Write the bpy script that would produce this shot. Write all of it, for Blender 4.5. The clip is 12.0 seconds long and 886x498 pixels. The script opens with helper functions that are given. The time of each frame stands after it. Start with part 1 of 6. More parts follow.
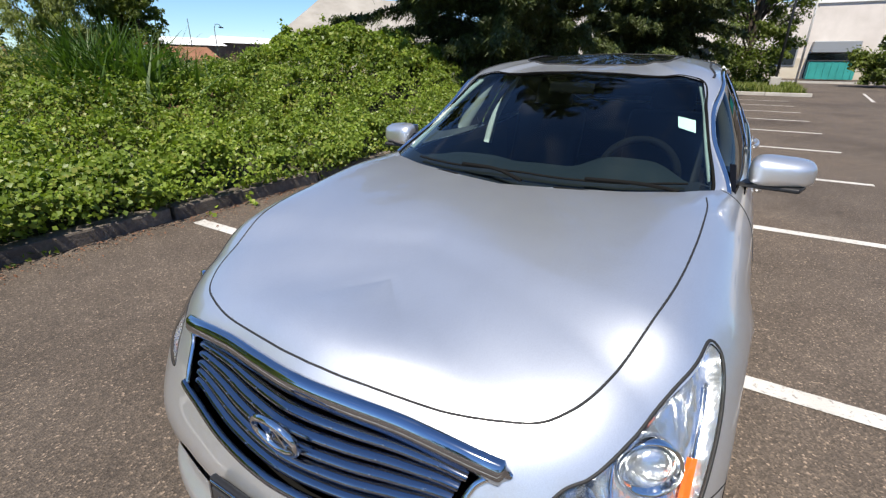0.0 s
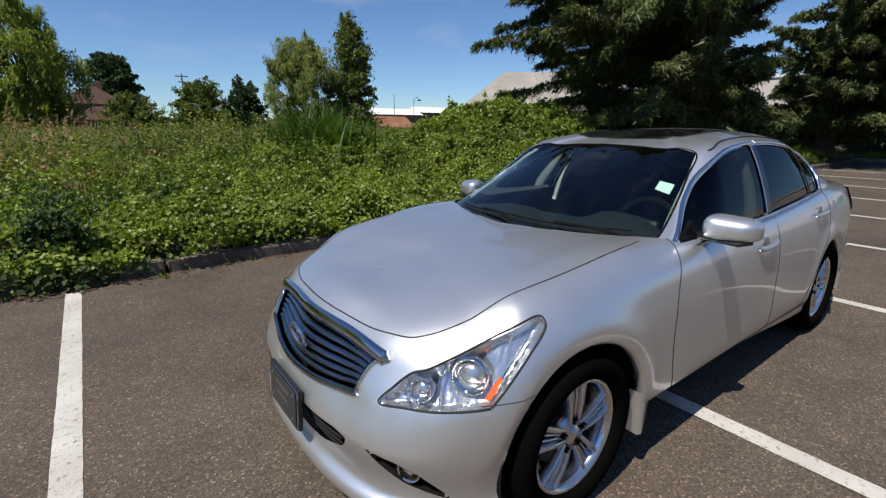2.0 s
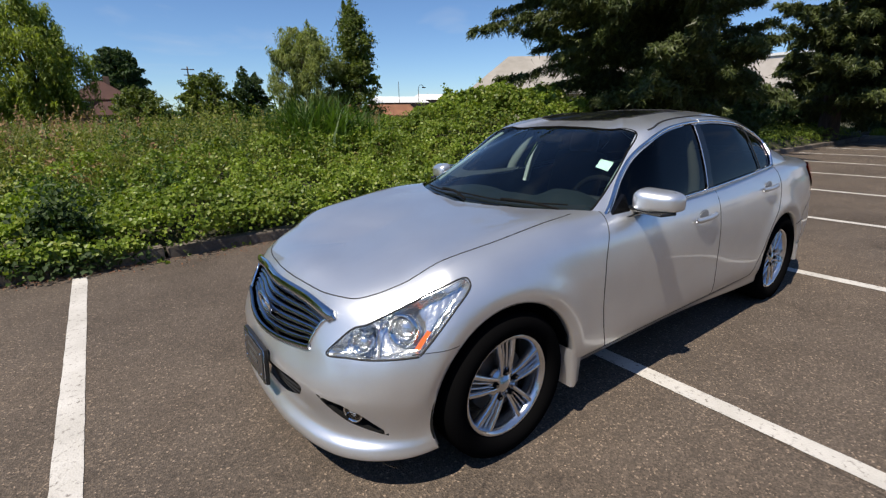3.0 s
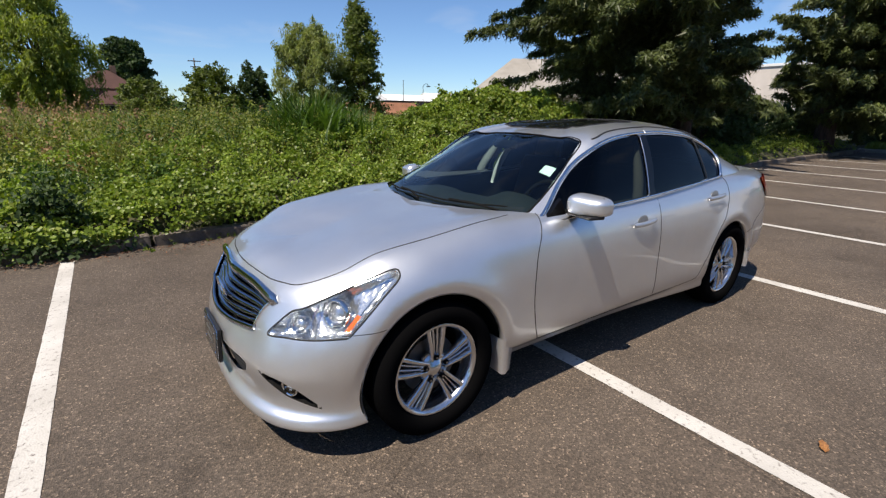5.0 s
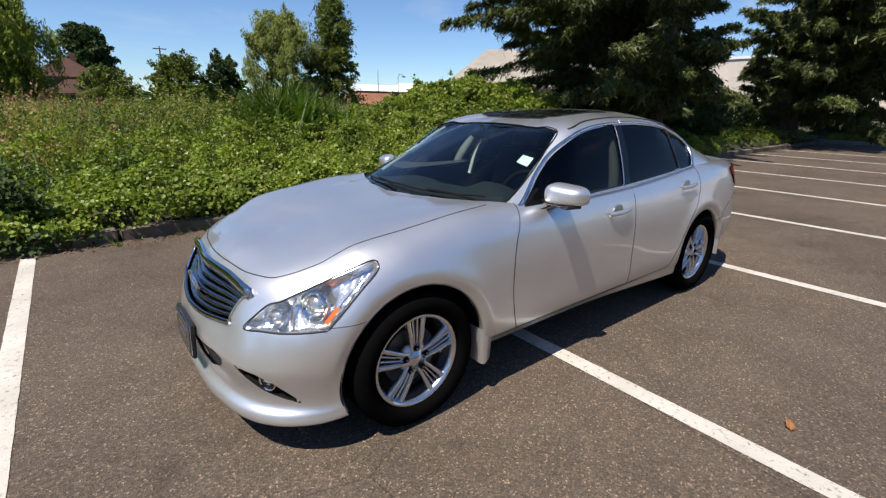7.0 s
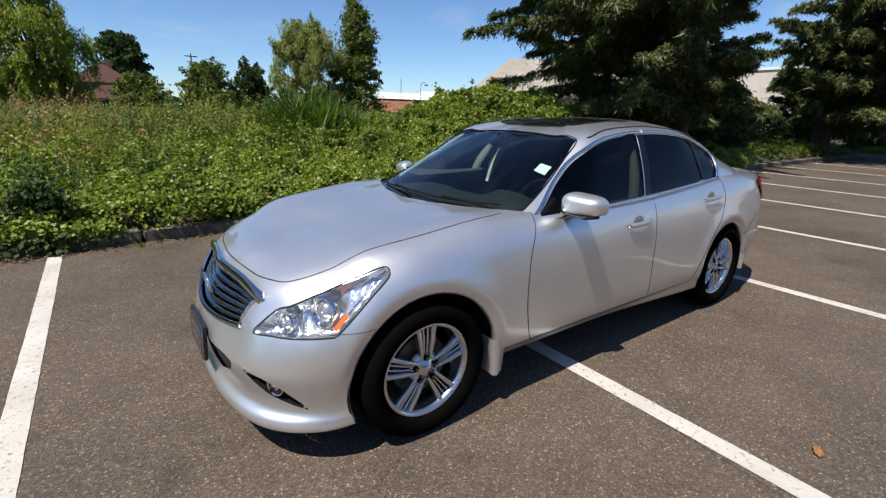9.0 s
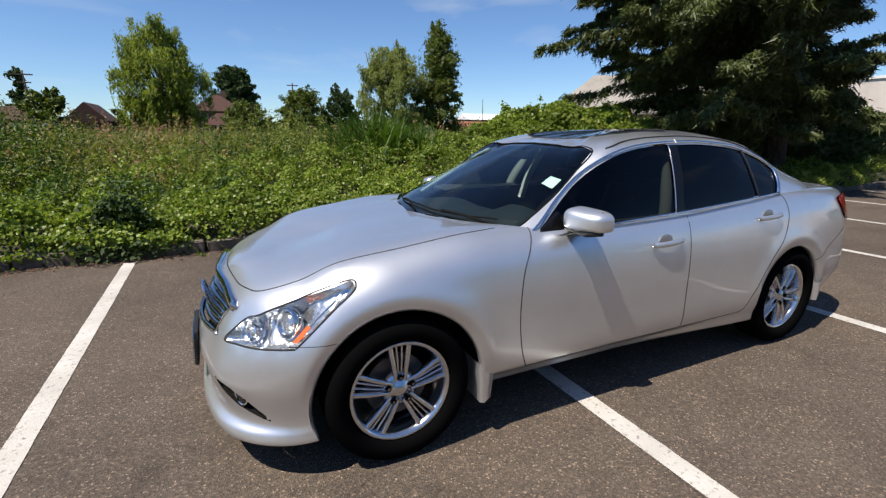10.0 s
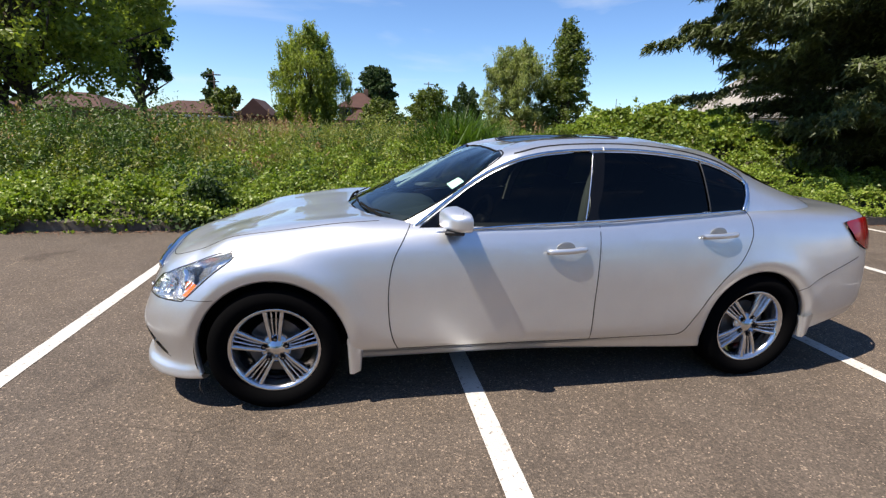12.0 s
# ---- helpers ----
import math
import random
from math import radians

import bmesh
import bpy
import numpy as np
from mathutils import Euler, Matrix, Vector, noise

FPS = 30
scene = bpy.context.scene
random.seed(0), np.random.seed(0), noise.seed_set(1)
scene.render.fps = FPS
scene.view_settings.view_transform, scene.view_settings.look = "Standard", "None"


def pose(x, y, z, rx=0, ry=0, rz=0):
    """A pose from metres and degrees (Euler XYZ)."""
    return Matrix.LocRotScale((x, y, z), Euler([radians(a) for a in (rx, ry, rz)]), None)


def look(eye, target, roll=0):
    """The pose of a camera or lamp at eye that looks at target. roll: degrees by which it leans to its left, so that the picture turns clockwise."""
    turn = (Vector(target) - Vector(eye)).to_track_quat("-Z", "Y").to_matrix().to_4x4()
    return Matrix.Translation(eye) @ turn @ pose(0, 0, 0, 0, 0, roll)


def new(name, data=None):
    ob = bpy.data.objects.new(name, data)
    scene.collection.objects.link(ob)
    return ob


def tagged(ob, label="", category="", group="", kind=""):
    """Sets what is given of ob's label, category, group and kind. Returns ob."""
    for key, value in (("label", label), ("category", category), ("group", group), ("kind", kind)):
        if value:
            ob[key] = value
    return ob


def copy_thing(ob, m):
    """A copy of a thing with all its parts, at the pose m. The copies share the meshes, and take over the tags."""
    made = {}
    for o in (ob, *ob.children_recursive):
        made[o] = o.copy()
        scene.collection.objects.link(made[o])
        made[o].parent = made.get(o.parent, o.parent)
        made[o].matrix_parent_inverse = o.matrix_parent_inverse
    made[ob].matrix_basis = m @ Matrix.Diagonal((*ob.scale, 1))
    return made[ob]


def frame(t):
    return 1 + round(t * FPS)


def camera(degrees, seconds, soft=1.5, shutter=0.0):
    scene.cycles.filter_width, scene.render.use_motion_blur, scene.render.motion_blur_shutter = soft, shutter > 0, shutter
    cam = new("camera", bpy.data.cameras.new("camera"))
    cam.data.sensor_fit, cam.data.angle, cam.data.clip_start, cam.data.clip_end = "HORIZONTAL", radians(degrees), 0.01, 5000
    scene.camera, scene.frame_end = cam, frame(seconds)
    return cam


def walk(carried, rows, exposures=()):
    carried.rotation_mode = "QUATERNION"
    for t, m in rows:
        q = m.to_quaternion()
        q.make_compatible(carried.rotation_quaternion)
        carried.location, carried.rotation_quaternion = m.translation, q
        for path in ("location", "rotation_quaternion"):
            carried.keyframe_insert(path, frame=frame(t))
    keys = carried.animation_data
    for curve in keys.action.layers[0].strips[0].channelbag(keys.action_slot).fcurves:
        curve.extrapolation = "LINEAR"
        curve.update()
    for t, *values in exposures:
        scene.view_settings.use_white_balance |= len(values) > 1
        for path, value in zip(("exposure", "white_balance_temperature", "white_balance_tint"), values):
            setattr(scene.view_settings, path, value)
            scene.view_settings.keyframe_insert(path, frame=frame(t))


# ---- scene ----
cam = camera(87.7, 12.0, 1.3)
PATH = [
    (0, (-1.221, -0.709, 1.419), (0.357, 0.261, 0.664), 0.4),
    (0.5, (-1.288, -0.955, 1.444), (0.187, 0.209, 0.759), -0.2),
    (1, (-1.379, -1.218, 1.446), (0.025, 0.093, 0.888), -0.7),
    (1.5, (-1.432, -1.498, 1.49), (-0.137, -0.068, 0.961), -0.4),
    (2, (-1.325, -1.72, 1.477), (-0.155, -0.182, 0.963), 0.2),
    (2.5, (-1.235, -1.886, 1.478), (-0.108, -0.337, 0.901), 0.1),
    (3, (-1.244, -2.077, 1.472), (-0.116, -0.526, 0.908), -1.2),
    (3.2, (-1.259, -2.164, 1.463), (-0.145, -0.599, 0.908), -0.7),
    (4.8, (-1.12, -2.407, 1.515), (0.021, -0.853, 0.98), 0.7),
    (5, (-1.118, -2.401, 1.504), (0.006, -0.846, 0.937), 0.6),
    (5.5, (-1.111, -2.4, 1.502), (0.039, -0.871, 0.919), -0.4),
    (6, (-1.118, -2.382, 1.505), (0.076, -0.875, 0.956), 0.4),
    (6.5, (-1.118, -2.385, 1.501), (0.08, -0.889, 0.928), 0.8),
    (7, (-1.119, -2.389, 1.495), (0.077, -0.903, 0.895), 0.8),
    (8.8, (-1.117, -2.382, 1.503), (0.073, -0.877, 0.938), 1.1),
    (9, (-1.077, -2.38, 1.487), (0.06, -0.836, 0.917), 1.4),
    (9.5, (-0.855, -2.393, 1.462), (0.069, -0.702, 0.928), 3.1),
    (10, (-0.635, -2.529, 1.445), (0.215, -0.788, 0.95), 0.3),
    (10.5, (-0.411, -2.682, 1.465), (0.341, -0.899, 0.959), 1.1),
    (11, (-0.082, -2.751, 1.445), (0.503, -0.915, 0.911), 2.6),
    (11.5, (0.208, -2.929, 1.452), (0.655, -1.044, 0.954), 0.0),
    (12, (0.447, -3.128, 1.487), (0.799, -1.226, 0.977), 1.8),
]
walk(cam, [(t, look(eye, target, roll)) for t, eye, target, roll in PATH],
     exposures=[(0.0, 0.64, 6500, 10), (0.5, 0.26, 6550, 10), (1.0, 0.08, 6600, 10), (1.5, 0.06, 6600, 10), (2.0, 0.12, 6550, 10), (2.5, 0.18, 6550, 10), (3.0, 0.28, 6700, 11), (5.0, 0.42, 6800, 12), (7.0, 0.45, 6850, 12), (9.5, 0.40, 6700, 11), (10.5, 0.46, 6700, 12), (11.5, 0.72, 6700, 12), (12.0, 0.80, 6700, 12)])


# ---------------------------------------------------------------- world and sun
SUN = Vector((-0.55, -0.125, 1.0)).normalized()
world = bpy.data.worlds.new("sky_world")
scene.world = world
world.use_nodes = True
wn = world.node_tree.nodes
bg = wn["Background"]
sky = wn.new("ShaderNodeTexSky")
sky.sky_type = "NISHITA"
sky.sun_disc = False
sky.sun_elevation = math.asin(SUN.z)
sky.sun_rotation = math.atan2(SUN.x, SUN.y)
sky.air_density, sky.dust_density, sky.ozone_density = 0.9, 0.0, 1.2
tint = wn.new("ShaderNodeMix")
tint.data_type, tint.blend_type = "RGBA", "MULTIPLY"
tint.inputs[0].default_value = 1.0
tint.inputs[7].default_value = (0.72, 0.94, 1.22, 1)
world.node_tree.links.new(sky.outputs[0], tint.inputs[6])
# Faint high cirrus
tc, mp, cir, rmp, veil = (wn.new("ShaderNode" + k) for k in ("TexCoord", "Mapping", "TexNoise", "ValToRGB", "Mix"))
mp.inputs["Scale"].default_value, mp.inputs["Rotation"].default_value = (1.3, 5.0, 9.0), (0.2, 0.35, 0.5)
cir.inputs["Scale"].default_value, cir.inputs["Detail"].default_value, cir.inputs["Distortion"].default_value = 1.6, 6, 0.6
rmp.color_ramp.elements[0].position, rmp.color_ramp.elements[1].position = 0.55, 0.85
rmp.color_ramp.elements[1].color = (0.35, 0.35, 0.35, 1)
veil.data_type = "RGBA"
veil.inputs[7].default_value = (7.0, 7.3, 7.6, 1)
for a, b in ((tc.outputs["Generated"], mp.inputs[0]), (mp.outputs[0], cir.inputs[0]), (cir.outputs[0], rmp.inputs[0]), (rmp.outputs[0], veil.inputs[0]), (tint.outputs[2], veil.inputs[6]), (veil.outputs[2], bg.inputs[0])):
    world.node_tree.links.new(a, b)
bg.inputs[1].default_value = 0.085
sun = new("sun", bpy.data.lights.new("sun", "SUN"))
sun.data.energy, sun.data.angle, sun.data.color = 5.0, radians(0.55), (1.0, 0.93, 0.81)
sun.matrix_world = look(SUN * 50, (0, 0, 0))


# ---------------------------------------------------------------- materials
class Mat:
    """A node material with a Principled surface and short ways to add variation."""

    def __init__(self, name, color=(0.5, 0.5, 0.5), rough=0.5, metal=0.0, **more):
        self.m = bpy.data.materials.new(name)
        self.m.use_nodes = True
        self.n, self.l = self.m.node_tree.nodes, self.m.node_tree.links
        self.p = self.n["Principled BSDF"]
        self.out = self.n["Material Output"]
        self.set("Base Color", (*color, 1)), self.set("Roughness", rough), self.set("Metallic", metal)
        for key, value in more.items():
            self.set(key.replace("_", " "), value)

    def set(self, key, value):
        self.p.inputs[key].default_value = value
        return self

    def coords(self, scale=(1, 1, 1)):
        tc, mp = self.n.new("ShaderNodeTexCoord"), self.n.new("ShaderNodeMapping")
        mp.inputs["Scale"].default_value = scale
        self.l.new(tc.outputs["Object"], mp.inputs[0])
        return mp.outputs[0]

    def noise(self, scale, detail=4, rough=0.55, stretch=(1, 1, 1), dist=0.0):
        t = self.n.new("ShaderNodeTexNoise")
        t.inputs["Scale"].default_value, t.inputs["Detail"].default_value = scale, detail
        t.inputs["Roughness"].default_value, t.inputs["Distortion"].default_value = rough, dist
        self.l.new(self.coords(stretch), t.inputs[0])
        return t.outputs[0]

    def voronoi(self, scale, what="Distance", feature="F1"):
        t = self.n.new("ShaderNodeTexVoronoi")
        t.feature = feature
        t.inputs["Scale"].default_value = scale
        self.l.new(self.coords(), t.inputs[0])
        return t.outputs[what]

    def ramp(self, fac, *stops):
        r = self.n.new("ShaderNodeValToRGB")
        e = r.color_ramp.elements
        while len(e) < len(stops):
            e.new(0.5)
        for el, (pos, col) in zip(e, stops):
            el.position, el.color = pos, (*col, 1) if len(col) == 3 else col
        self.l.new(fac, r.inputs[0])
        return r.outputs[0]

    def mix(self, fac, a, b, mode="MIX"):
        x = self.n.new("ShaderNodeMix")
        x.data_type, x.blend_type = "RGBA", mode
        for sock, val in ((x.inputs[0], fac), (x.inputs[6], a), (x.inputs[7], b)):
            if isinstance(val, bpy.types.NodeSocket):
                self.l.new(val, sock)
            else:
                sock.default_value = val if isinstance(val, (int, float)) else (*val, 1)
        return x.outputs[2]

    def color(self, sock):
        self.l.new(sock, self.p.inputs["Base Color"])
        return self

    def rough(self, sock, lo, hi):
        self.l.new(self.ramp(sock, (0.3, (lo,) * 3), (0.7, (hi,) * 3)), self.p.inputs["Roughness"])
        return self

    def bump(self, sock, strength=0.3, dist=0.01):
        b = self.n.new("ShaderNodeBump")
        b.inputs["Strength"].default_value, b.inputs["Distance"].default_value = strength, dist
        self.l.new(sock, b.inputs["Height"])
        self.l.new(b.outputs[0], self.p.inputs["Normal"])
        return self

    def island(self):
        g = self.n.new("ShaderNodeNewGeometry")
        return g.outputs["Random Per Island"]


def leafy(name, dark, light, trans=0.35, rough=0.45, dry=None):
    """Leaves: each island has its own tint; light passes through."""
    m = Mat(name, light, rough)
    r = m.island()
    stops = [(0.0, dark), (0.75, light)] + ([(0.97, dry)] if dry else [])
    c = m.mix(0.55, m.ramp(r, *stops), m.ramp(m.noise(0.9, 3), (0.3, dark), (0.7, light)))
    m.color(c)
    t = m.n.new("ShaderNodeBsdfTranslucent")
    hot = m.mix(1.0, c, (1.25, 1.35, 0.55), "MULTIPLY")
    m.l.new(hot, t.inputs[0])
    x = m.n.new("ShaderNodeMixShader")
    x.inputs[0].default_value = trans
    m.l.new(m.p.outputs[0], x.inputs[1]), m.l.new(t.outputs[0], x.inputs[2])
    m.l.new(x.outputs[0], m.out.inputs[0])
    m.set("Specular IOR Level", 0.35)
    return m.m


def glassy(name, tint, gloss=1.0, ior=1.5):
    """A thin pane: tinted and see-through, with mirror gloss by Fresnel."""
    m = Mat(name)
    tr, gl, mx, fr = (m.n.new("ShaderNode" + k) for k in ("BsdfTransparent", "BsdfGlossy", "MixShader", "Fresnel"))
    tr.inputs[0].default_value = (*tint, 1)
    gl.inputs[0].default_value = (gloss, gloss, gloss, 1)
    gl.inputs["Roughness"].default_value = 0.01
    fr.inputs[0].default_value = ior
    m.l.new(fr.outputs[0], mx.inputs[0])
    m.l.new(tr.outputs[0], mx.inputs[1]), m.l.new(gl.outputs[0], mx.inputs[2])
    m.l.new(mx.outputs[0], m.out.inputs[0])
    return m.m


def asphalt_material():
    m = Mat("asphalt", (0.1, 0.09, 0.08), 0.85)
    big = m.noise(0.35, 5, 0.6)
    mid = m.noise(2.2, 6, 0.65)
    grit = m.voronoi(125, "Color")
    sep = m.n.new("ShaderNodeSeparateColor")
    m.l.new(grit, sep.inputs[0])
    stone = m.ramp(sep.outputs[0], (0.0, (0.55, 0.54, 0.53)), (0.58, (0.90, 0.89, 0.87)), (0.86, (1.20, 1.15, 1.08)), (0.955, (1.55, 1.48, 1.38)), (0.99, (2.6, 2.45, 2.25)))
    base = m.mix(m.ramp(mid, (0.3, (0, 0, 0)), (0.7, (1, 1, 1))), (0.088, 0.0715, 0.059), (0.120, 0.0985, 0.082))
    stain = m.ramp(big, (0.36, (0.74, 0.73, 0.72)), (0.5, (1, 1, 1)), (0.70, (1.16, 1.13, 1.09)))
    # Hairline cracks in a few stretches, and oil spots
    crack = m.ramp(m.voronoi(0.55, "Distance", "DISTANCE_TO_EDGE"), (0.0, (0.62, 0.61, 0.60)), (0.004, (1, 1, 1)))
    some = m.ramp(m.noise(0.22, 2), (0.54, (0, 0, 0)), (0.60, (1, 1, 1)))
    oil = m.ramp(m.noise(1.3, 3, 0.5, (1, 1, 1), 1.2), (0.27, (0.62, 0.61, 0.61)), (0.36, (1, 1, 1)))
    c = m.mix(1.0, m.mix(1.0, base, stone, "MULTIPLY"), stain, "MULTIPLY")
    c = m.mix(1.0, c, m.mix(some, (1, 1, 1), crack), "MULTIPLY")
    m.color(m.mix(1.0, c, oil, "MULTIPLY"))
    m.bump(m.voronoi(125), 0.7, 0.006)
    m.set("Specular IOR Level", 0.3)
    return m.m


def paint_line_material():
    m = Mat("line_paint", (0.72, 0.70, 0.66), 0.75)
    worn = m.ramp(m.noise(34, 7, 0.72), (0.33, (0.0, 0.0, 0.0)), (0.45, (1, 1, 1)))
    soft = m.ramp(m.noise(2.5, 4), (0.3, (0.42, 0.40, 0.37)), (0.7, (0.57, 0.55, 0.52)))
    m.color(m.mix(worn, (0.17, 0.15, 0.135), soft))
    m.bump(m.voronoi(95), 0.4, 0.004)
    return m.m


def car_paint_material():
    m = Mat("silver_paint", (0.66, 0.68, 0.70), 0.37, 0.86, Coat_Weight=1.0, Coat_Roughness=0.02, Coat_IOR=1.5, Specular_Tint=(0.55, 0.56, 0.58, 1))
    fl = m.voronoi(900, "Color")
    sep = m.n.new("ShaderNodeSeparateColor")
    m.l.new(fl, sep.inputs[0])
    flake = m.ramp(sep.outputs[0], (0.0, (0.73, 0.748, 0.77)), (1.0, (0.83, 0.852, 0.878)))
    dust = m.ramp(m.noise(6, 5), (0.35, (0.97, 0.97, 0.97)), (0.7, (1.02, 1.02, 1.015)))
    m.color(m.mix(1.0, flake, dust, "MULTIPLY"))
    return m.m


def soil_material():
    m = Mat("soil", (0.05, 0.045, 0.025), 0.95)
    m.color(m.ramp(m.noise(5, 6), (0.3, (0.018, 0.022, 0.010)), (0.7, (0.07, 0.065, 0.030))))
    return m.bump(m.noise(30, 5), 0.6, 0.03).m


def concrete_material(name, lo, hi):
    m = Mat(name, hi, 0.9)
    m.color(m.mix(m.ramp(m.noise(40, 6), (0.35, (0, 0, 0)), (0.65, (0.5, 0.5, 0.5))), m.ramp(m.noise(2.1, 6, 0.65), (0.32, lo), (0.68, hi)), lo))
    return m.bump(m.noise(60, 5), 0.5, 0.01).m


def bark_material(name, lo, hi):
    m = Mat(name, hi, 0.95)
    m.color(m.ramp(m.noise(6, 6, 0.6, (2.5, 2.5, 0.4)), (0.3, lo), (0.7, hi)))
    return m.bump(m.noise(9, 5, 0.6, (2.5, 2.5, 0.4)), 0.8, 0.04).m


def wall_material(name, lo, hi, courses=0.0):
    m = Mat(name, hi, 0.85)
    m.color(m.ramp(m.noise(0.7, 5), (0.3, lo), (0.7, hi)))
    return m.bump(m.noise(25, 4), 0.25, 0.01).m


ASPHALT, LINE, PAINT, SOIL = asphalt_material(), paint_line_material(), car_paint_material(), soil_material()
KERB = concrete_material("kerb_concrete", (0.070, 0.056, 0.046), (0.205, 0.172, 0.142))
KERB_PALE = concrete_material("pale_concrete", (0.34, 0.32, 0.29), (0.52, 0.50, 0.46))
CHROME = Mat("chrome", (0.78, 0.79, 0.80), 0.06, 1.0).m
SMOKED = Mat("bright_smoked_chrome", (0.50, 0.53, 0.58), 0.07, 1.0).m
DARK_CHROME = Mat("smoked_chrome", (0.30, 0.32, 0.36), 0.10, 1.0).m
REFLECTOR = Mat("bright_reflector", (0.74, 0.77, 0.80), 0.20, 0.88)
REFLECTOR.bump(REFLECTOR.noise(38, 3, 0.5, (1, 1, 0.25)), 0.35, 0.008)
REFLECTOR = REFLECTOR.m
ALLOY = Mat("alloy", (0.66, 0.67, 0.69), 0.17, 0.95, Coat_Weight=0.6, Coat_Roughness=0.04).m
GLOSS_BLACK = Mat("gloss_black", (0.004, 0.004, 0.0045), 0.18, Specular_IOR_Level=0.25).m
BLACK = Mat("black_plastic", (0.012, 0.012, 0.013), 0.45).m
LINER = Mat("liner_black", (0.008, 0.008, 0.008), 0.9, Specular_IOR_Level=0.08).m
GAP = Mat("panel_gap", (0.012, 0.012, 0.013), 0.7).m
RUBBER = Mat("tyre_rubber", (0.004, 0.004, 0.0043), 0.8)
RUBBER.rough(RUBBER.noise(14, 4), 0.75, 0.9)
RUBBER = RUBBER.set("Specular IOR Level", 0.0).m
BRAKE = Mat("brake_iron", (0.16, 0.15, 0.14), 0.5, 0.8).m
WINDSCREEN = glassy("windscreen_glass", (0.46, 0.64, 0.66), 0.95)
SIDE_GLASS = glassy("privacy_glass", (0.05, 0.055, 0.055), 0.5)
DOOR_GLASS = glassy("door_glass", (0.065, 0.075, 0.072), 0.5)
LENS = glassy("lamp_lens", (0.93, 0.95, 0.97), 0.9)
ROOF_GLASS = Mat("roof_glass", (0.006, 0.007, 0.008), 0.03, Specular_IOR_Level=0.15).m
AMBER = Mat("amber_plastic", (0.85, 0.16, 0.015), 0.2, Coat_Weight=1.0).m
RED_LENS = Mat("red_plastic", (0.24, 0.003, 0.006), 0.12, Specular_IOR_Level=0.25, Coat_Weight=0.15).m
BULB = glassy("projector_glass", (0.75, 0.82, 0.9), 1.0, 2.0)
TRIM_IN = Mat("cabin_trim_grey", (0.36, 0.40, 0.375), 0.8).m
# Lighter copy of the cabin trim, so the far door pillar looks lit
TRIM_LIT = Mat("lit_cabin_trim", (0.55, 0.56, 0.53), 0.8).m
LINING = Mat("dark_lining", (0.022, 0.024, 0.025), 0.9).m
HEADLINER = Mat("headliner_cloth", (0.05, 0.055, 0.055), 0.9).m
DASH = Mat("dash_vinyl", (0.013, 0.018, 0.019), 0.6)
DASH.bump(DASH.noise(180, 3), 0.3, 0.002)
DASH = DASH.m
SEAT = Mat("seat_leather", (0.018, 0.018, 0.019), 0.55).m
STICKER = Mat("sticker_paper", (0.72, 0.86, 0.76), 0.7).m
PLATE = Mat("plate_dark", (0.025, 0.028, 0.032), 0.18).m
INK = Mat("plate_ink", (0.07, 0.07, 0.068), 0.5).m
IVY = leafy("ivy_leaf", (0.052, 0.092, 0.011), (0.280, 0.372, 0.056), 0.37, 0.42, (0.36, 0.33, 0.08))
WEED = leafy("weed_leaf", (0.052, 0.078, 0.012), (0.250, 0.285, 0.055), 0.36, 0.5, (0.32, 0.24, 0.09))
GRASS = leafy("grass_blade", (0.085, 0.12, 0.02), (0.23, 0.265, 0.06), 0.38, 0.5, (0.36, 0.29, 0.14))
DRYGRASS = leafy("straw_blade", (0.20, 0.16, 0.07), (0.34, 0.29, 0.14), 0.35, 0.6)
REED = leafy("reed_blade", (0.028, 0.064, 0.011), (0.085, 0.150, 0.025), 0.35, 0.5)
NETTLE = leafy("nettle_leaf", (0.022, 0.048, 0.008), (0.100, 0.155, 0.024), 0.25, 0.5)
SEEDHEAD = leafy("seed_head", (0.20, 0.11, 0.06), (0.40, 0.26, 0.14), 0.3, 0.7)
NEEDLES = leafy("fir_needles", (0.015, 0.025, 0.008), (0.112, 0.140, 0.038), 0.15, 0.5)
WILLOW = leafy("willow_leaf", (0.10, 0.145, 0.025), (0.31, 0.355, 0.075), 0.44, 0.5)
GREYLEAF = leafy("sallow_leaf", (0.11, 0.14, 0.045), (0.31, 0.345, 0.12), 0.40, 0.5)
BROAD = leafy("broad_leaf", (0.036, 0.064, 0.010), (0.155, 0.190, 0.036), 0.36, 0.45)
DARKLEAF = leafy("dark_leaf", (0.016, 0.038, 0.010), (0.05, 0.085, 0.020), 0.25, 0.65)
ELDER = leafy("elder_leaf", (0.085, 0.125, 0.022), (0.330, 0.380, 0.080), 0.52, 0.42)
WHITE_CLIP = Mat("pale_clip", (0.75, 0.75, 0.74), 0.4).m
# Darker grey than the body paint, for the shade inside the handle cups
CUP = Mat("shaded_paint_cup", (0.30, 0.305, 0.31), 0.35, 0.7).m
BARK = bark_material("bark", (0.03, 0.022, 0.016), (0.10, 0.075, 0.055))
FIRBARK = bark_material("fir_bark", (0.035, 0.024, 0.018), (0.12, 0.08, 0.06))
DEADLEAF = Mat("dead_leaf", (0.30, 0.13, 0.04), 0.8)
DEADLEAF.color(DEADLEAF.ramp(DEADLEAF.noise(60, 4), (0.3, (0.17, 0.065, 0.025)), (0.7, (0.40, 0.19, 0.06))))
DEADLEAF = DEADLEAF.m
LITTER = Mat("leaf_litter", (0.16, 0.075, 0.04), 0.9).m


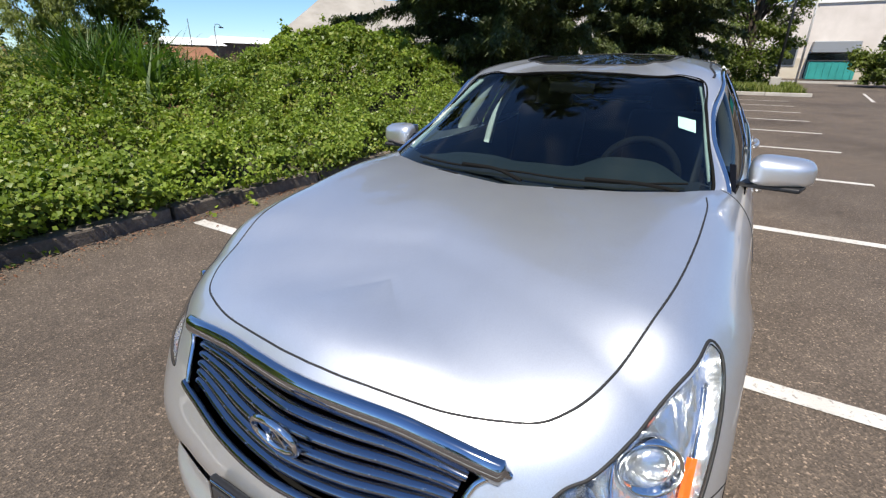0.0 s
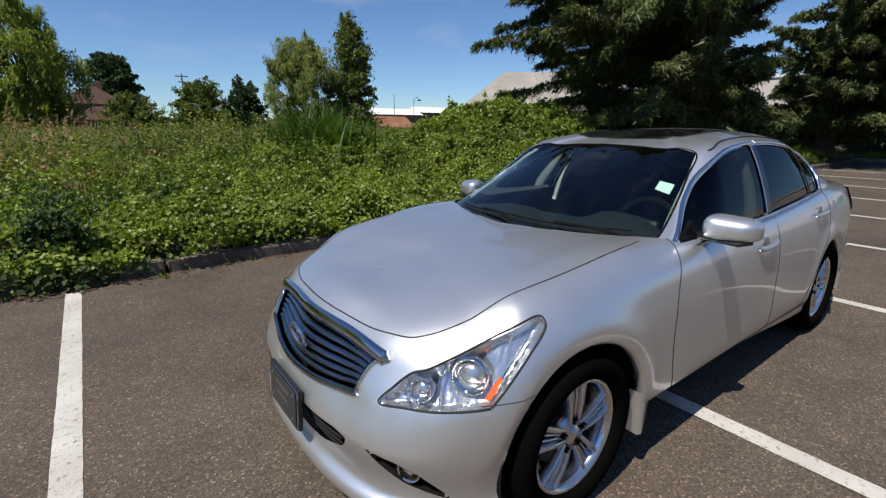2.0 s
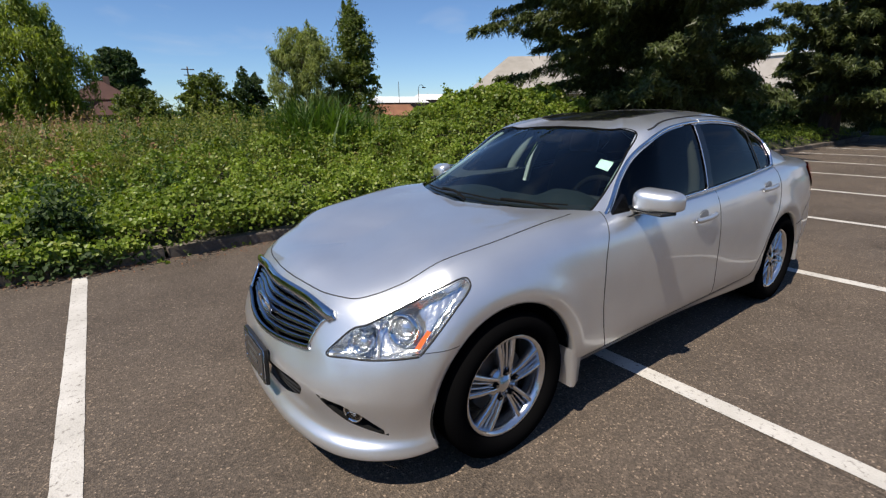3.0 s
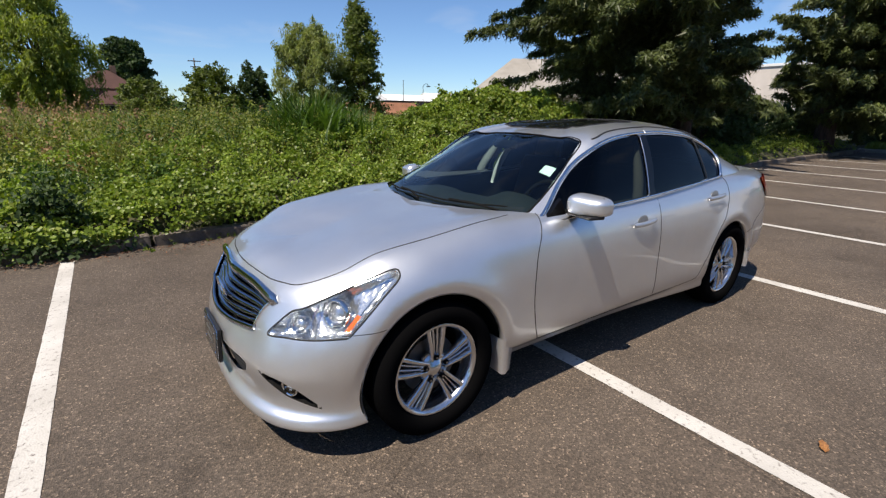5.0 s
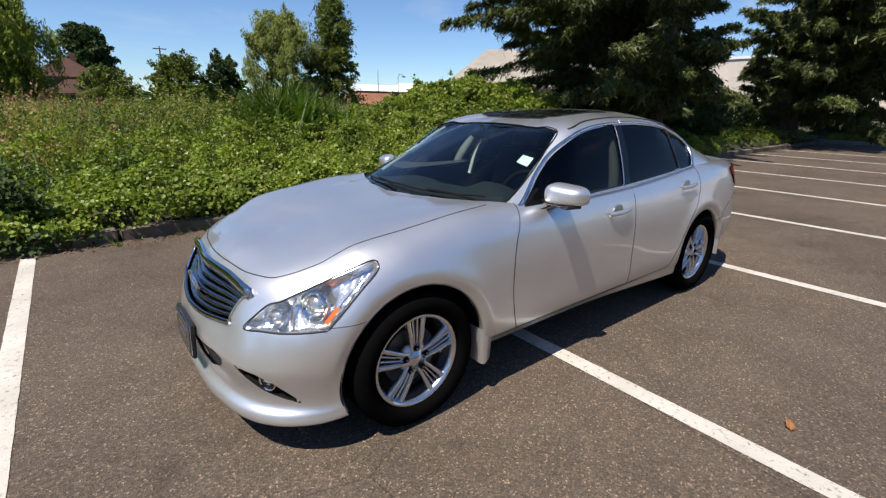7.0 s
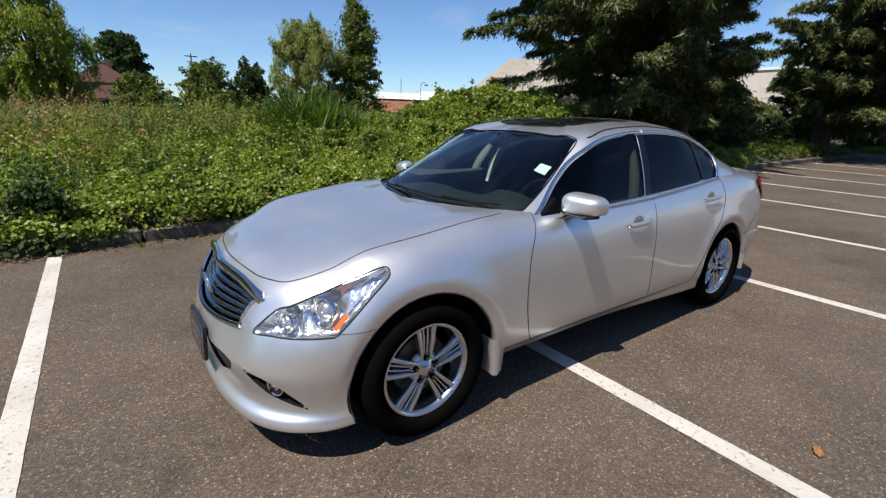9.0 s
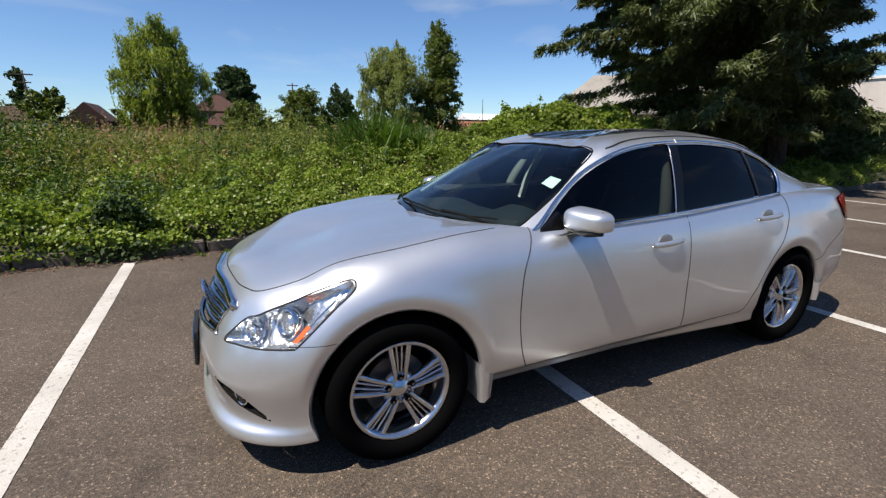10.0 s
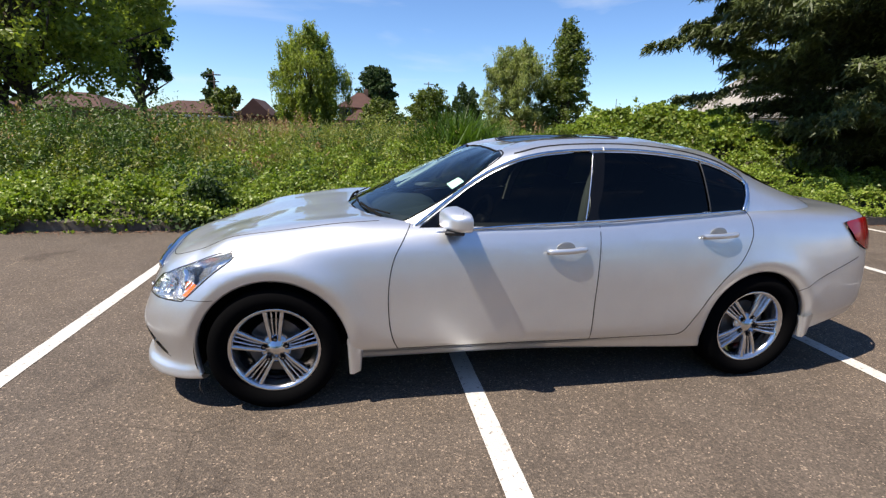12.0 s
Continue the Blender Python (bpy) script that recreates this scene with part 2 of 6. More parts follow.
# ---------------------------------------------------------------- mesh helpers
def raw(name, verts, faces, mat, parent=None, label="", smooth=True, normals=None):
    me = bpy.data.meshes.new(name)
    me.from_pydata([tuple(v) for v in verts], [], [tuple(f) for f in faces])
    me.materials.append(mat)
    if smooth:
        me.polygons.foreach_set("use_smooth", [True] * len(me.polygons))
    me.update()
    if normals is not None:
        me.normals_split_custom_set_from_vertices([tuple(n) for n in normals])
    ob = new(name, me)
    ob.parent = parent
    if label:
        tagged(ob, label)
    return ob


def part(name, bm, mat, parent=None, label="", smooth=False, angle=None):
    me = bpy.data.meshes.new(name)
    if angle is not None:
        for f in bm.faces:
            f.smooth = True
        for e in bm.edges:
            e.smooth = len(e.link_faces) == 2 and e.calc_face_angle(0) < radians(angle)
    bm.to_mesh(me)
    bm.free()
    me.materials.append(mat)
    if smooth:
        me.polygons.foreach_set("use_smooth", [True] * len(me.polygons))
    ob = new(name, me)
    ob.parent = parent
    if label:
        tagged(ob, label)
    return ob


def thing(name, label, category, at=(0, 0, 0), group="", kind=""):
    ob = new(name)
    ob.location = at
    return tagged(ob, label, category, group, kind)


def box(bm, size, m=Matrix(), bevel=0.0, seg=2):
    r = bmesh.ops.create_cube(bm, size=1.0, matrix=m @ Matrix.Diagonal((*size, 1)))
    if bevel:
        es = list({e for v in r["verts"] for e in v.link_edges})
        bmesh.ops.bevel(bm, geom=es, offset=bevel, segments=seg, affect="EDGES", profile=0.6)
    return bm


def ball(bm, size, m=Matrix(), u=20, v=12):
    bmesh.ops.create_uvsphere(bm, u_segments=u, v_segments=v, radius=1.0, matrix=m @ Matrix.Diagonal((*size, 1)))
    return bm


def rod(bm, r1, r2, depth, m=Matrix(), seg=16, caps=True):
    bmesh.ops.create_cone(bm, cap_ends=caps, segments=seg, radius1=r1, radius2=r2, depth=depth, matrix=m)
    return bm


def spin(bm, profile, m=Matrix(), seg=48, close=True):
    """Turns a profile of (radius, height) round z."""
    rings = []
    for k in range(seg):
        a = 2 * math.pi * k / seg
        rings.append([bm.verts.new(m @ Vector((r * math.cos(a), r * math.sin(a), h))) for r, h in profile])
    n = len(profile)
    for k in range(seg):
        a, b = rings[k], rings[(k + 1) % seg]
        for j in range(n - 1):
            bm.faces.new((a[j], b[j], b[j + 1], a[j + 1]))
    return bm


def tube(bm, pts, r, seg=6, closed=False, flat=1.0):
    """A tube along points; r is one radius or a list."""
    pts = [Vector(p) for p in pts]
    n = len(pts)
    rs = r if isinstance(r, (list, tuple)) else [r] * n
    rings, up = [], Vector((0, 0, 1))
    for i, p in enumerate(pts):
        a, b = (pts[(i - 1) % n], pts[(i + 1) % n]) if closed else (pts[max(i - 1, 0)], pts[min(i + 1, n - 1)])
        d = (b - a).normalized()
        s = d.cross(up)
        s = s.normalized() if s.length > 1e-3 else d.cross(Vector((1, 0, 0))).normalized()
        w = s.cross(d)
        rings.append([bm.verts.new(p + rs[i] * (math.cos(2 * math.pi * k / seg) * s + flat * math.sin(2 * math.pi * k / seg) * w)) for k in range(seg)])
    for i in range(n if closed else n - 1):
        a, b = rings[i], rings[(i + 1) % n]
        for k in range(seg):
            bm.faces.new((a[k], a[(k + 1) % seg], b[(k + 1) % seg], b[k]))
    if not closed:
        for ring in (rings[0], rings[-1]):
            try:
                bm.faces.new(ring)
            except ValueError:
                pass
    return bm


def pchip(keys, flat=False):
    """A smooth curve through (x, y) keys that does not overshoot."""
    x, y = np.array(keys, float).T
    h, d = np.diff(x), np.diff(y) / np.diff(x)
    m = np.zeros(len(x))
    for i in range(1, len(x) - 1):
        if d[i - 1] * d[i] > 0:
            w1, w2 = 2 * h[i] + h[i - 1], h[i] + 2 * h[i - 1]
            m[i] = (w1 + w2) / (w1 / d[i - 1] + w2 / d[i])
    m[0], m[-1] = (0, 0) if flat else (d[0], d[-1])

    def f(q):
        q = np.clip(np.asarray(q, float), x[0], x[-1])
        i = np.clip(np.searchsorted(x, q, side="right") - 1, 0, len(h) - 1)
        t = (q - x[i]) / h[i]
        return (2 * t**3 - 3 * t**2 + 1) * y[i] + (t**3 - 2 * t**2 + t) * h[i] * m[i] + (-2 * t**3 + 3 * t**2) * y[i + 1] + (t**3 - t**2) * h[i] * m[i + 1]

    return f


def catmull(P, sub):
    """Points of a smooth line through the rows of P, sub to a stretch."""
    P = np.asarray(P, float)
    Q = np.vstack([2 * P[0] - P[1], P, 2 * P[-1] - P[-2]])
    k = np.maximum(np.linalg.norm(np.diff(Q, axis=0), axis=1), 1e-6) ** 0.5
    out = []
    for i in range(1, len(Q) - 2):
        p0, p1, p2, p3 = Q[i - 1:i + 3]
        t1, t2, t3 = k[i - 1], k[i], k[i + 1]
        m1 = ((p1 - p0) / t1 - (p2 - p0) / (t1 + t2) + (p2 - p1) / t2) * t2
        m2 = ((p2 - p1) / t2 - (p3 - p1) / (t2 + t3) + (p3 - p2) / t3) * t2
        for s in np.arange(sub) / sub:
            out.append((2 * s**3 - 3 * s**2 + 1) * p1 + (s**3 - 2 * s**2 + s) * m1 + (-2 * s**3 + 3 * s**2) * p2 + (s**3 - s**2) * m2)
    out.append(P[-1])
    return np.array(out)

# ---------------------------------------------------------------- ground, lines, kerbs
KERB_Y = 3.68
LOT_END = 26.5


def ground_height(x, y):
    """The lot is flat; the planted ground behind the kerb rises gently."""
    s = np.clip((y - 3.85) / 4.0, 0, 1)
    return np.where(y > 3.85, 0.10 + 0.22 * s * s * (3 - 2 * s), -0.02)


def make_ground():
    xs = np.concatenate([[-2500, -600, -200, -80, -40], np.arange(-24, 60, 1.0), [80, 150, 400, 1000, 2500]])
    ys = np.concatenate([[-2500, -600, -150, -50, -20, -8, 0, 3.7, 3.9], np.arange(4.5, 40, 0.7), [50, 70, 100, 200, 500, 1200, 2500]])
    X, Y = np.meshgrid(xs, ys, indexing="ij")
    Z = ground_height(X, Y)
    n, m = X.shape
    idx = np.arange(n * m).reshape(n, m)
    F = np.stack([idx[:-1, :-1], idx[1:, :-1], idx[1:, 1:], idx[:-1, 1:]], -1).reshape(-1, 4)
    tagged(raw("ground", np.stack([X, Y, Z], -1).reshape(-1, 3), F, SOIL), "dark earth under weeds and wild grass", "ground", kind="structure")


def slab(name, x0, x1, y0, y1, z0, z1, mat, label, category, kind="structure", bevel=0.0):
    bm = box(bmesh.new(), (x1 - x0, y1 - y0, z1 - z0), pose((x0 + x1) / 2, (y0 + y1) / 2, (z0 + z1) / 2), bevel)
    return tagged(part(name, bm, mat), label, category, kind=kind)


make_ground()
slab("pavement", -60, 90, -70, 3.80, -0.25, 0.0, ASPHALT, "worn grey-brown asphalt of a parking lot", "pavement")


def parking_line(x, y0, y1, width=0.117):
    n = 60
    rnd = random.Random(int(x * 100))
    bm = bmesh.new()
    rows = []
    for i in range(n + 1):
        y = y0 + (y1 - y0) * i / n
        a, b = (rnd.uniform(-0.0018, 0.0018) for _ in range(2))
        rows.append([bm.verts.new((x - width / 2 + a, y, 0.004)), bm.verts.new((x + width / 2 + b, y, 0.004))])
    for a, b in zip(rows, rows[1:]):
        bm.faces.new((a[0], a[1], b[1], b[0]))
    return tagged(part("parking_line", bm, LINE), "worn white painted parking bay line on asphalt", "parking line", "parking bay lines", "structure")


for k in range(-4, 10):
    parking_line(-1.607 + 2.693 * k, -2.35, 3.42 if k else 3.46)
bm = bmesh.new()
for a in ((25.4, -5.2),):
    box(bm, (7.0, 0.11, 0.004), pose(27.8, -5.6, 0.003, 0, 0, -6))
tagged(part("parking_line", bm, LINE), "white painted guide line near the lot's exit", "parking line", "parking bay lines", "structure")


def kerb_stone(length, mat, w=0.17, h=0.135):
    bm = bmesh.new()
    box(bm, (length - 0.012, w, h + 0.1), pose(0, 0, h / 2 - 0.05), 0.022, 2)
    rnd = random.Random(int(length * 77))
    for v in bm.verts:
        v.co += Vector((0, rnd.uniform(-0.006, 0.006), rnd.uniform(-0.006, 0.006)))
    me = bpy.data.meshes.new("kerb_stone")
    bm.to_mesh(me)
    bm.free()
    me.materials.append(mat)
    return me


kerb = thing("kerb", "dirty dark concrete kerb stones along the planted bed", "kerb", kind="structure")
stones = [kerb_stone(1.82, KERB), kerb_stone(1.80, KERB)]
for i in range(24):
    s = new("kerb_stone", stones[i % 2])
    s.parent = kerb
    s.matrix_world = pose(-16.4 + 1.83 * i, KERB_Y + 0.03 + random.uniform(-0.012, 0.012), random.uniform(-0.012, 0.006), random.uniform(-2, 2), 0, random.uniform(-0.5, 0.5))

# The bed that ends the lot, with its pale kerb
slab("lawn_bed", LOT_END + 0.1, 36.0, -3.3, 3.9, -0.05, 0.13, SOIL, "earth of the planted island at the lot's end", "flower bed")
kerb_b = thing("kerb", "pale concrete kerb round the planted island", "kerb", kind="structure")
pale = [kerb_stone(1.82, KERB_PALE)]
for i in range(4):
    s = new("kerb_stone", pale[0])
    s.parent = kerb_b
    s.matrix_world = pose(LOT_END, -2.5 + 1.83 * i, 0.01, 0, 0, 90)


# ---------------------------------------------------------------- leaves and blades
def scatter_mesh(name, verts, faces, mat, label, category, parent=None, kind="stuff"):
    """One mesh out of arrays: verts (n, k, 3) for n leaves of k corners; faces: the corner numbers of one leaf."""
    n, k, _ = verts.shape
    f = np.asarray(faces)
    allf = (np.arange(n)[:, None, None] * k + f[None]).reshape(-1, f.shape[1]).astype(np.int32)
    me = bpy.data.meshes.new(name)
    me.vertices.add(n * k)
    me.vertices.foreach_set("co", verts.reshape(-1).astype(np.float32))
    me.loops.add(allf.size)
    me.loops.foreach_set("vertex_index", allf.reshape(-1))
    me.polygons.add(len(allf))
    me.polygons.foreach_set("loop_start", np.arange(0, allf.size, f.shape[1], dtype=np.int32))
    me.polygons.foreach_set("loop_total", np.full(len(allf), f.shape[1], dtype=np.int32))
    me.materials.append(mat)
    me.update(calc_edges=True)
    ob = new(name, me)
    ob.parent = parent
    if parent is None:
        tagged(ob, label, category, kind=kind)
    elif kind:
        ob["kind"] = kind
    return ob


def unit(v):
    return v / np.maximum(np.linalg.norm(v, axis=-1, keepdims=True), 1e-9)


def leaf_cloud(centres, normals, size, rng, aspect=0.8, jitter=0.6, fold=0.25, droop=0.0):
    """Folded diamond leaves at centres, roughly facing the normals."""
    n = len(centres)
    nor = unit(normals + jitter * rng.normal(size=(n, 3)))
    t = rng.normal(size=(n, 3))
    t[:, 2] -= droop
    t = unit(t - (t * nor).sum(1, keepdims=True) * nor)
    b = np.cross(nor, t)
    s = (size * rng.uniform(0.6, 1.3, n))[:, None]
    base, tip = centres - t * s * 0.5, centres + t * s * 0.55
    left = centres - t * s * 0.08 + b * s * aspect * 0.5 + nor * s * fold
    right = centres - t * s * 0.08 - b * s * aspect * 0.5 + nor * s * fold
    return np.stack([base, right, tip, left], 1)


LEAF_F = [(0, 1, 2), (0, 2, 3)]


def blades(base, height, width, rng, lean=0.35):
    """Grass blades: tapered strips that bend over."""
    n = len(base)
    a = rng.uniform(0, 2 * np.pi, n)
    side = np.stack([np.cos(a), np.sin(a), np.zeros(n)], 1)
    fwd = np.stack([-np.sin(a), np.cos(a), np.zeros(n)], 1)
    h = height[:, None]
    w = (width * rng.uniform(0.6, 1.3, n))[:, None]
    bend = (lean * rng.uniform(0.1, 1.0, n))[:, None]
    up = np.array([0, 0, 1.0])
    p1 = base + up * h * 0.55 + fwd * h * bend * 0.3
    p2 = base + up * h * (1 - 0.3 * bend) + fwd * h * bend
    return np.stack([base - side * w, base + side * w, p1 + side * w * 0.8, p1 - side * w * 0.8, p2], 1)


BLADE_F = [(0, 1, 2), (0, 2, 3), (3, 2, 4)]


def smooth(a, b, x):
    t = np.clip((x - a) / (b - a), 0, 1)
    return t * t * (3 - 2 * t)


def wobble(x, y, f, seed):
    """Cheap soft noise in the plane."""
    r = np.random.RandomState(seed)
    out = 0
    for k in range(5):
        a, ph, s = r.uniform(0, 6.28), r.uniform(0, 6.28), f * r.uniform(0.6, 1.8)
        out = out + np.sin((x * np.cos(a) + y * np.sin(a)) * s + ph)
    return out / 5


def ivy_top(x, y):
    """Height of the vine cover over the bed."""
    z = 0.13 + 0.40 * smooth(3.66, 4.10, y) + 0.10 * smooth(4.3, 5.5, y)
    z = z + (0.20 * wobble(x, y, 2.4, 5) + 0.21 * wobble(x, y, 5.5, 6) + 0.12 * wobble(x, y, 12.0, 4)) * smooth(3.7, 4.2, y) + 0.20 * smooth(5.0, 6.4, y) * (0.5 + wobble(x, y, 3.2, 8)) * smooth(3.5, 1.5, x)
    z = z + 0.34 * smooth(5.0, 7.5, y) * smooth(-3, 1, x) * smooth(12.5, 10.0, x)
    z = z - 0.42 * np.exp(-(((y - 5.55) / 0.5) ** 2)) * smooth(0.2, -1.8, x)
    lumps = 1 + 0.22 * wobble(x, y, 1.9, 7) + 0.20 * wobble(x, y, 4.4, 17) + 0.14 * wobble(x, y, 9.5, 18)
    mound = np.exp(-((np.abs(x - 8.5) / np.where(x > 8.5, 2.3, 2.6)) ** 2.8) - (np.abs(y - 7.4) / 1.8) ** 2.4)
    return z + 1.12 * mound * lumps + 0.46 * lumps * np.exp(-(((x - 5.3) / 1.25) ** 2) - ((y - 7.5) / 1.5) ** 2)



def ivy():
    rng = np.random.default_rng(3)
    # A raised dark sheet, coloured as the shade in the leaf gaps
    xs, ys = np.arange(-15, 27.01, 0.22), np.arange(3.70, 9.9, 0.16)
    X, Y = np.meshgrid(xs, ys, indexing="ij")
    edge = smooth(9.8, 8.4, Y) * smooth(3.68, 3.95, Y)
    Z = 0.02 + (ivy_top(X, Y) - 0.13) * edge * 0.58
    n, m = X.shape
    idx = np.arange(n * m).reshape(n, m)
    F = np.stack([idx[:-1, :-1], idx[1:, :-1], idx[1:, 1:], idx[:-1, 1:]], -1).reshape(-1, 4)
    tagged(raw("undergrowth", np.stack([X, Y + 0.02, Z], -1).reshape(-1, 3), F, SOIL), "dark sheet standing in for the shade beneath the vines", "undergrowth", kind="stuff")
    # Leaves, densest nearest the lot
    P, N = [], []
    for x0, x1, y0, y1, dens in ((-6, 5, 3.78, 5.2, 5600), (-6, 5, 5.2, 6.8, 2700), (5, 12.6, 3.78, 5.2, 2900), (3.2, 12.8, 5.2, 9.2, 3100), (-15, -6, 3.78, 7, 520), (12, 26, 3.78, 6.0, 800)):
        k = int((x1 - x0) * (y1 - y0) * dens)
        x, y = rng.uniform(x0, x1, k), rng.uniform(y0, y1, k)
        z = ivy_top(x, y)
        e = 0.03
        nx, ny = -(ivy_top(x + e, y) - z) / e, -(ivy_top(x, y + e) - z) / e
        P.append(np.stack([x, y, z - rng.exponential(0.075, k) + 0.04], 1))
        N.append(unit(np.stack([nx, ny, np.full(k, 0.9)], 1)))
    # The front face that hangs over the kerb, lower in some places than in others
    k = 100000
    x = rng.uniform(-9, 15, k)
    u = rng.uniform(0, 1, k) ** 0.8
    hang = 0.05 + 0.15 * (0.5 + 0.5 * wobble(x, x * 0, 2.6, 9)) * smooth(-2.2, -0.6, x)
    z = hang + (ivy_top(x, x * 0 + 4.1) - hang) * u
    y = 3.74 - 0.15 * np.sin(np.pi * np.minimum(u * 1.1, 1)) + 0.24 * u**2 + rng.normal(0, 0.05, k) - 0.12 * np.maximum(0, wobble(x, x * 0, 1.7, 12)) - 0.10 * np.maximum(0, wobble(x, x * 0, 5.3, 13)) * (1 - u)
    keep = rng.uniform(size=k) < 0.25 + 1.1 * u
    x, y, z, k = x[keep], y[keep], z[keep], int(keep.sum())
    P.append(np.stack([x, y, z], 1)), N.append(np.tile([-0.2, -0.75, 0.75], (k, 1)))
    # Loose shoots that stand off the cover
    for _ in range(900):
        x, y = rng.uniform(-9, 12), 3.75 + 4.9 * rng.uniform(0, 1) ** 1.3
        if x < 3 and y > 6.8:
            continue
        h = rng.uniform(0.10, 0.40)
        a = rng.uniform(0, 6.28)
        m = int(h * 70) + 3
        t = np.linspace(0, 1, m)
        bend = h * 0.7
        base = float(ivy_top(np.array(x), np.array(y))) - 0.03
        P.append(np.stack([x + np.cos(a) * bend * t**2, y + np.sin(a) * bend * t**2, base + h * (t - 0.35 * t**3)], 1) + rng.normal(0, 0.028, (m, 3)))
        N.append(np.tile([-0.2, -0.4, 0.8], (m, 1)))
    # Runners that creep over the kerb on to the asphalt
    for _ in range(46):
        x, l = rng.uniform(-8, 7), rng.uniform(0.10, 0.38)
        m = int(l * 60)
        t = np.linspace(0, 1, m)
        P.append(np.stack([x + rng.normal(0, 0.2) * t, 3.74 - l * t, np.maximum(0.20 - 0.19 * t * 1.4, 0.025)], 1) + rng.normal(0, 0.022, (m, 3)) * [1, 1, 0.4])
        N.append(np.tile([-0.1, -0.4, 0.9], (m, 1)))
    P, N = np.concatenate(P), np.concatenate(N)
    P[:, 2] = np.maximum(P[:, 2], 0.015)
    gap = wobble(P[:, 0] + 0.6 * P[:, 2], P[:, 1] + P[:, 2], 6.5, 15) + 0.8 * wobble(P[:, 0] - 0.4 * P[:, 2], P[:, 1] + 1.4 * P[:, 2], 15.0, 16)
    thin = rng.uniform(size=len(P)) < np.clip(0.55 + 2.2 * gap, 0.10, 1.0)
    P, N = P[thin], N[thin]
    scatter_mesh("ivy", leaf_cloud(P, N, 0.046 + 0.030 * smooth(5.2, 6.2, P[:, 1]) * smooth(4, 7, P[:, 0]), rng, 0.95, 0.95, 0.10, 0.5), LEAF_F, IVY, "glossy green ivy and vine leaves over the kerb bed", "ivy")


def hollow_shade():
    """A dark leaf clump in place of the ivy's shaded hollow by the bay line."""
    rng = np.random.default_rng(77)
    k = 2600
    d = unit(rng.normal(size=(k, 3)))
    P = np.array([-1.70, 3.93, 0.36]) + d * rng.uniform(0.3, 1.0, k)[:, None] * np.array([0.30, 0.24, 0.38]) * (1 + 0.35 * rng.normal(size=(k, 1)))
    low = rng.normal(size=(600, 3)) * np.array([0.30, 0.10, 0.06]) + np.array([-1.65, 3.62, 0.12])
    P = np.concatenate([P, low])
    P[:, 2] = np.maximum(P[:, 2], 0.03)
    scatter_mesh("bramble", leaf_cloud(P, np.tile([0, -0.5, 0.7], (len(P), 1)), 0.062, rng, 0.7, 0.9, 0.15, 0.3), LEAF_F, DARKLEAF, "dark leaf clump standing in for a shaded hollow over the kerb", "bramble")


